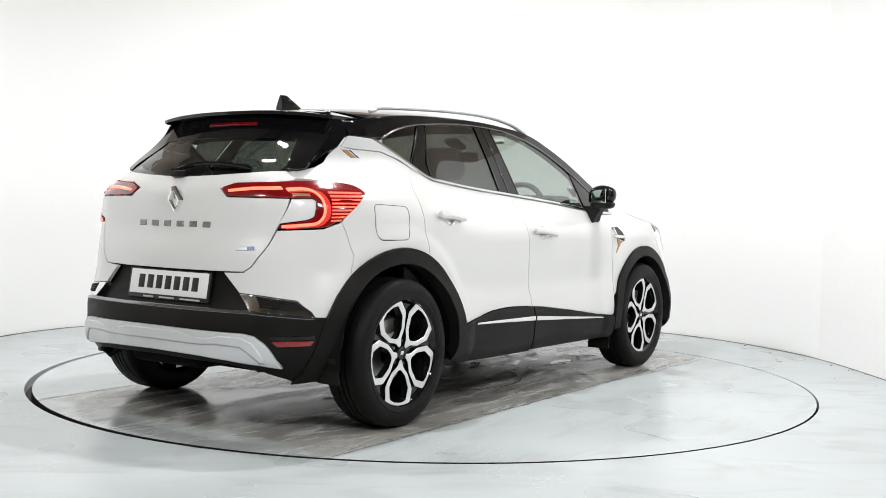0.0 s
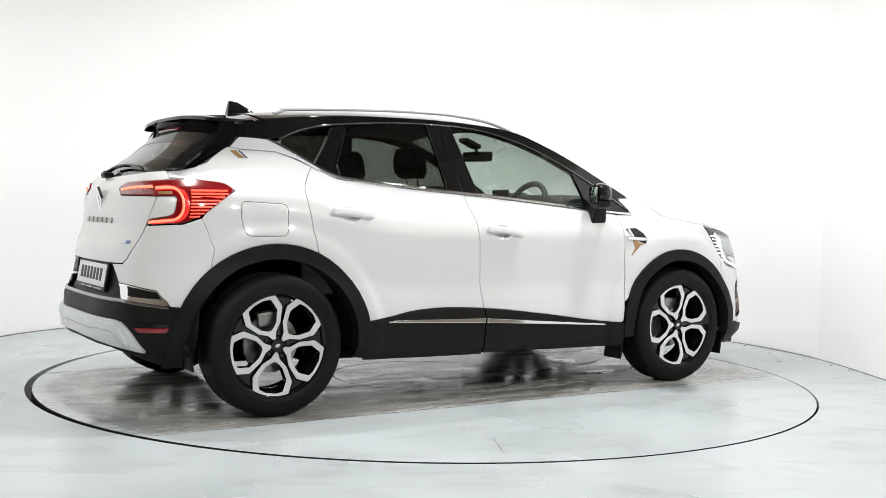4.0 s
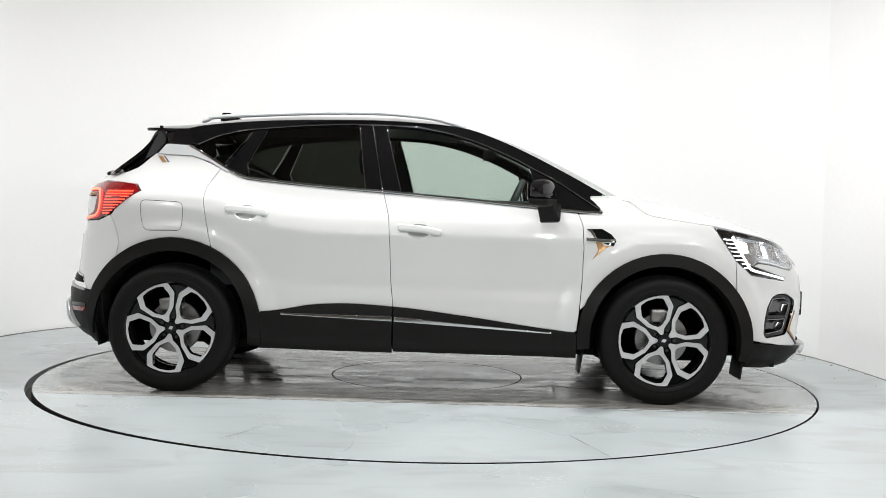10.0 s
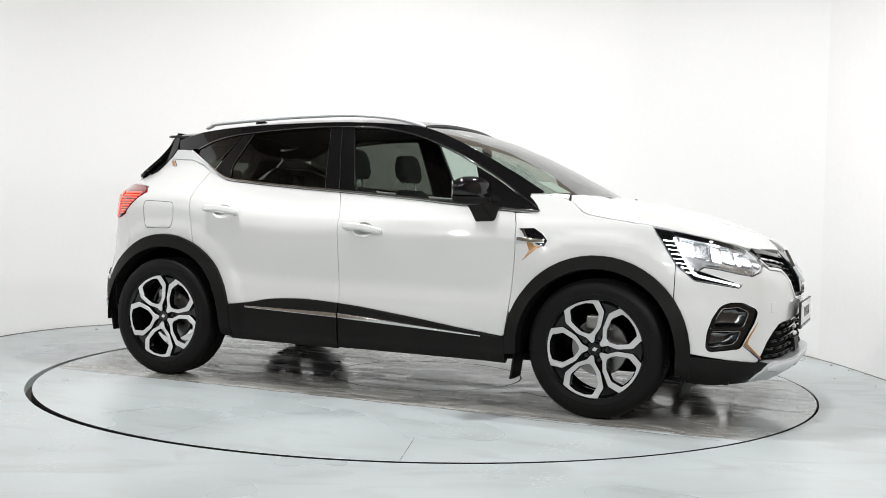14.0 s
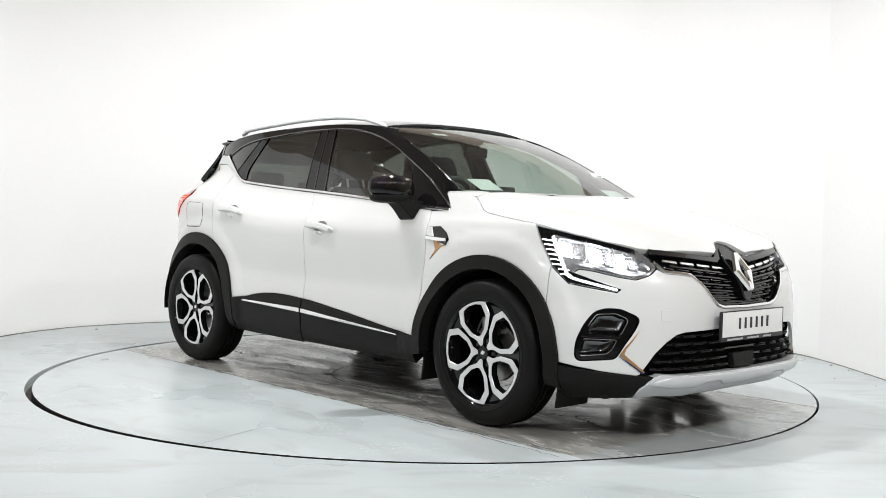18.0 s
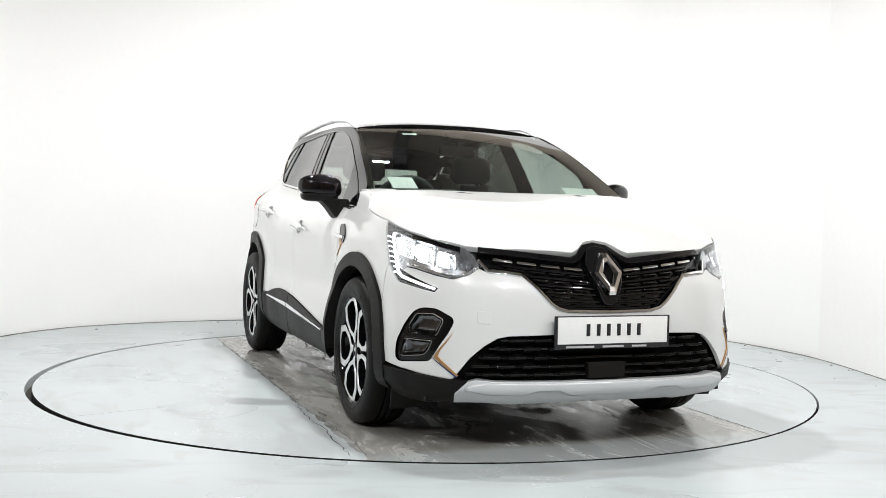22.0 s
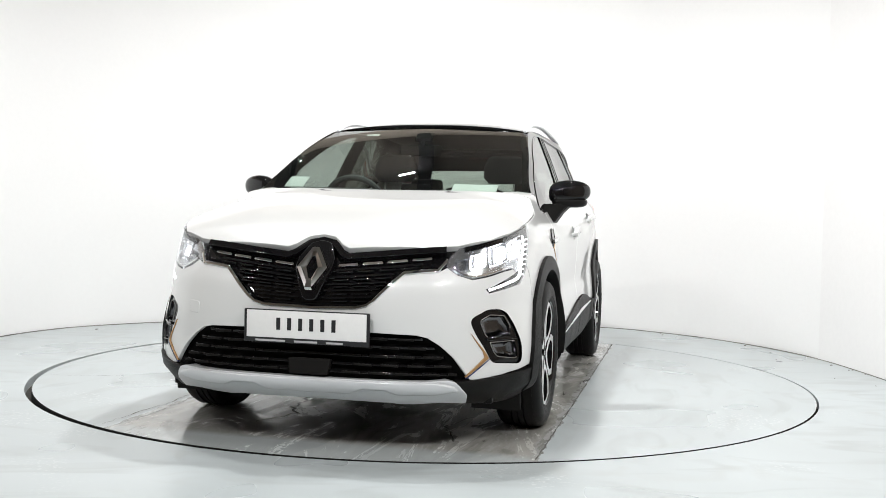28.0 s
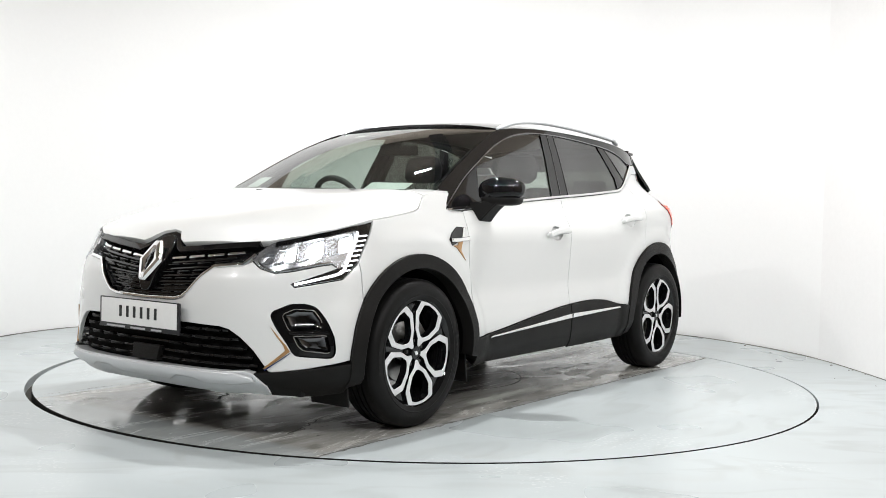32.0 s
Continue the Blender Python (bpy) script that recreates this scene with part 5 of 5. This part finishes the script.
# door mirrors
for sg in (-1, 1):
    shell = bmesh.new()
    bmesh.ops.create_uvsphere(shell, u_segments=28, v_segments=18, radius=1)
    for v in shell.verts:
        x, y, z = (math.copysign(abs(c) ** .72, c) for c in v.co)
        if x < 0:
            x *= .8
        taper = 1 - .22 * max(0, y)
        v.co = (.068 * x * taper - .042 * y, sg * .106 * y, (.069 if z > 0 else .062) * z * taper + .008 * y)
    housing = part("door_mirror", shell, GLOSS, car, "gloss black door mirror")
    housing.location = (.650, sg * .884, 1.118)
    glassy = bmesh.new()
    block(.006, .13, .085, (-.054, 0, .002), .002, Matrix.Rotation(radians(sg * 22), 4, "Z"), bm=glassy)
    part("mirror_glass", glassy, CHROME, housing)
    under = bmesh.new()
    bmesh.ops.create_uvsphere(under, u_segments=24, v_segments=12, radius=1)
    for v in under.verts:
        x, y, z = (math.copysign(abs(c) ** .6, c) for c in v.co)
        v.co = (.066 * (x if x > 0 else x * .8) - .038 * y, sg * .090 * y, min(z, .1) * .038 - .040)
    part("mirror_underside", under, PLASTIC, housing)
    foot = bmesh.new()
    rows = []
    for y, x0, x1, z0, z1 in ((.02, -.03, .05, -.06, -.03), (-.03, -.015, .07, -.11, -.045), (-.065, 0, .105, -.165, -.06), (-.14, .01, .12, -.185, -.062)):
        rows.append([foot.verts.new((x, sg * y, z)) for x, z in ((x0, z0), (x1, z0 + .008), (x1, z1), (x0, z1))])
    for r1, r2 in zip(rows, rows[1:]):
        for i in range(4):
            foot.faces.new((r1[i], r1[(i + 1) % 4], r2[(i + 1) % 4], r2[i]))
    foot.faces.new(rows[0])
    bmesh.ops.bevel(foot, geom=foot.edges[:], offset=.006, segments=2, affect="EDGES")
    part("mirror_foot", foot, PLASTIC, housing)

# mud flaps and front deflectors
for sg in (-1, 1):
    for x, y0, y1, z0, z1 in ((.885, .70, .845, .155, .30), (-1.735, .70, .82, .235, .36), (1.745, .60, .82, .140, .26)):
        part("mud_flap", block(.012, y1 - y0, z1 - z0, (x, sg * (y0 + y1) / 2, (z0 + z1) / 2), .004, Matrix.Rotation(radians(8 if x > 0 else -12), 4, "Y")), PLASTIC, car)
part("air_deflector", block(.03, .42, .05, (1.93, -.52, .225), .008), PLASTIC, car)
part("air_deflector", block(.03, .42, .05, (1.93, .52, .225), .008), PLASTIC, car)
part("rear_axle", sweep([(-1.38, -.66, .30), (-1.38, .66, .30)], .045, 12), DARK, car)
part("silencer", block(.28, .5, .14, (-1.70, .18, .31), .05, seg=4), DARK, car, "dark exhaust silencer")
part("exhaust_tip", sweep([(-1.72, -.44, .30), (-1.86, -.47, .295)], .022, 14), DARK, car)
part("subframe", block(.7, 1.0, .12, (1.35, 0, .25), .03), DARK, car)
part("floor_pan", block(2.2, 1.3, .04, (0, 0, .25), .01), DARK, car)

# pressed relief on the silver guards
panel("skid_ridge", body, whole_front([(0, .306), (-.30, .307), (-.50, .309), (-.57, .297), (-.59, .283), (-.50, .270), (-.36, .267), (-.31, .282), (-.22, .283), (-.17, .264), (0, .262)]), SATIN, car, off=.028, depth=.012, edge=.007)
panel("rear_skid_ridge", body, whole_rear([(-HALF, .448), (-5.22, .449), (-5.14, .430), (-5.05, .432), (-5.0, .448), (-4.90, .446), (-4.85, .425), (-4.775, .348), (-4.80, .346), (-4.90, .404), (-5.02, .408), (-5.10, .400), (-HALF, .402)]), SATIN, car, off=.033, depth=.010, edge=.007)


# ---- inside the car ----
part("cabin_tub", block(2.9, 1.16, .46, (-.25, 0, .48), .05), DARK, car)
part("engine_bay", block(.9, 1.0, .44, (1.5, 0, .50), .06), DARK, car)
for sg in (-1, 1):
    part("door_lining", block(2.1, .06, .50, (-.10, sg * .70, .82), .03), DASH, car)
part("boot_lining", block(.5, 1.15, .5, (-1.50, 0, .80), .05), DARK, car)
dash = part("dashboard", block(.42, 1.36, .26, (.83, 0, .93), .06, seg=4), DASH, car, "dark grey dashboard")
part("dash_hood", block(.24, .40, .09, (.74, -.36, 1.075), .035, seg=4), DASH, dash)
part("dash_top", block(.50, 1.30, .05, (1.0, 0, 1.035), .02), DASH, dash)
part("screen", block(.02, .17, .25, (.62, .02, 1.03), .008, Matrix.Rotation(radians(-14), 4, "Y")), GLOSS, dash)
wheel_rim = bmesh.new()
rings = []
for i in range(40):
    a = 2 * math.pi * i / 40
    rings.append([wheel_rim.verts.new(((.180 + .017 * math.cos(b)) * math.cos(a), (.180 + .017 * math.cos(b)) * math.sin(a), .017 * math.sin(b))) for b in (2 * math.pi * j / 10 for j in range(10))])
for i in range(40):
    for j in range(10):
        wheel_rim.faces.new((rings[i][j], rings[(i + 1) % 40][j], rings[(i + 1) % 40][(j + 1) % 10], rings[i][(j + 1) % 10]))
steer = part("steering_wheel", wheel_rim, DASH, car, "dark leather steering wheel")
part("wheel_boss", block(.13, .16, .05, (0, 0, -.02), .02), DASH, steer)
part("wheel_spoke", block(.05, .34, .02, (0, 0, -.012), .006), SATIN, steer)
steer.matrix_basis = Matrix.Translation((.50, -.36, 1.02)) @ Matrix.Rotation(radians(-66), 4, "Y")


def seat_shape(w, rows, bm=None):
    """A padded back or cushion: rows of x, z, half width and half thickness."""
    own = bm or bmesh.new()
    loops = []
    for x, z, hw, ht in rows:
        loops.append([own.verts.new((x + ht * math.copysign(abs(math.cos(a)) ** .6, math.cos(a)), hw * math.copysign(abs(math.sin(a)) ** .5, math.sin(a)), z)) for a in (2 * math.pi * i / 20 for i in range(20))])
    for r1, r2 in zip(loops, loops[1:]):
        for i in range(20):
            own.faces.new((r1[i], r1[(i + 1) % 20], r2[(i + 1) % 20], r2[i]))
    own.faces.new(loops[0])
    own.faces.new(loops[-1])
    return own


for y in (-.36, .36):
    seat = part("front_seat_back", seat_shape(.5, [(-.10, .52, .20, .05), (-.14, .62, .25, .075), (-.20, .80, .25, .07), (-.255, 1.0, .235, .06), (-.285, 1.10, .20, .05), (-.295, 1.135, .15, .03)]), CLOTH, car, "dark cloth front seat")
    seat.location.y = y
    part("seat_cushion", block(.52, .50, .16, (.10, 0, .60), .06, seg=4), CLOTH, seat)
    part("headrest", seat_shape(.3, [(-.30, 1.185, .10, .035), (-.31, 1.22, .135, .05), (-.32, 1.29, .135, .05), (-.325, 1.345, .11, .04), (-.325, 1.36, .08, .02)]), CLOTH, seat)
    for dy in (-.06, .06):
        part("headrest_post", sweep([(-.285, dy, 1.12), (-.305, dy, 1.2)], .007, 8), STEEL, seat)
bench = part("rear_bench_back", block(.14, 1.22, .56, (-1.12, 0, .84), .06, Matrix.Rotation(radians(-16), 4, "Y"), 4), CLOTH, car, "dark cloth rear bench")
part("bench_cushion", block(.5, 1.22, .16, (-.85, 0, .58), .06, seg=4), CLOTH, bench)
for y in (-.38, 0, .38):
    part("rear_headrest", block(.09, .23, .13 if y else .09, (-1.22, y, 1.17 if y else 1.14), .035, seg=4), CLOTH, bench)
panel("headliner", lambda x, y: roof_skin(x, y) - np.array([0, 0, .035]), [(x, -.50) for x in np.linspace(.18, -1.28, 9)] + [(x, .50) for x in np.linspace(-1.28, .18, 9)], LINER, car, depth=.004, step=.15)
part("interior_mirror", block(.03, .235, .062, (.385, -.01, 1.352), .013, Matrix.Rotation(radians(14), 4, "Z")), DARK, car)
part("mirror_stalk", sweep([(.39, 0, 1.37), (.375, 0, 1.425)], .012, 8), GLOSS, car)
part("camera_pod", block(.12, .10, .03, (.335, 0, 1.432), .013, Matrix.Rotation(radians(22), 4, "Y")), DARK, car)


def sticker(name, y0, y1, z0, z1, label):
    panel(name, screen_skin, [(y0, z0), (y1, z0), (y1, z1), (y0, z1)], PAPER, car, off=-.012, depth=.002, edge=.001, label=label)


sticker("windscreen_sticker", -.595, -.475, 1.128, 1.185, "white paper sticker inside the windscreen")
sticker("windscreen_sticker", .34, .56, 1.115, 1.155, "white paper sheet inside the windscreen")
panel("number_ring", screen_skin, ribbon([(-.615 + .030 * math.cos(a), 1.095 + .011 * math.sin(a)) for a in np.linspace(0, 2 * math.pi, 25)], .004), PAPER, car, off=-.010, depth=.002, edge=.001)
sticker("top_sticker", -.34, -.26, 1.445, 1.457, "small white sticker at the top of the windscreen")



# ---- what moves ----
def motions():
    rows_disc, rows_car = [], []
    for k in range(33):
        a = 54.547 - 5.66538 * k
        c, s = math.cos(radians(a)), math.sin(radians(a))
        rows_disc.append((k, pose(0, 0, 0, 0, 0, a)))
        rows_car.append((k, pose(c * CAR_AT[0] - s * CAR_AT[1], s * CAR_AT[0] + c * CAR_AT[1], 0, 0, 0, a)))
    walk(turntable, rows_disc)
    walk(car, rows_car)


CAR_AT = (-.0329, .0346)
motions()
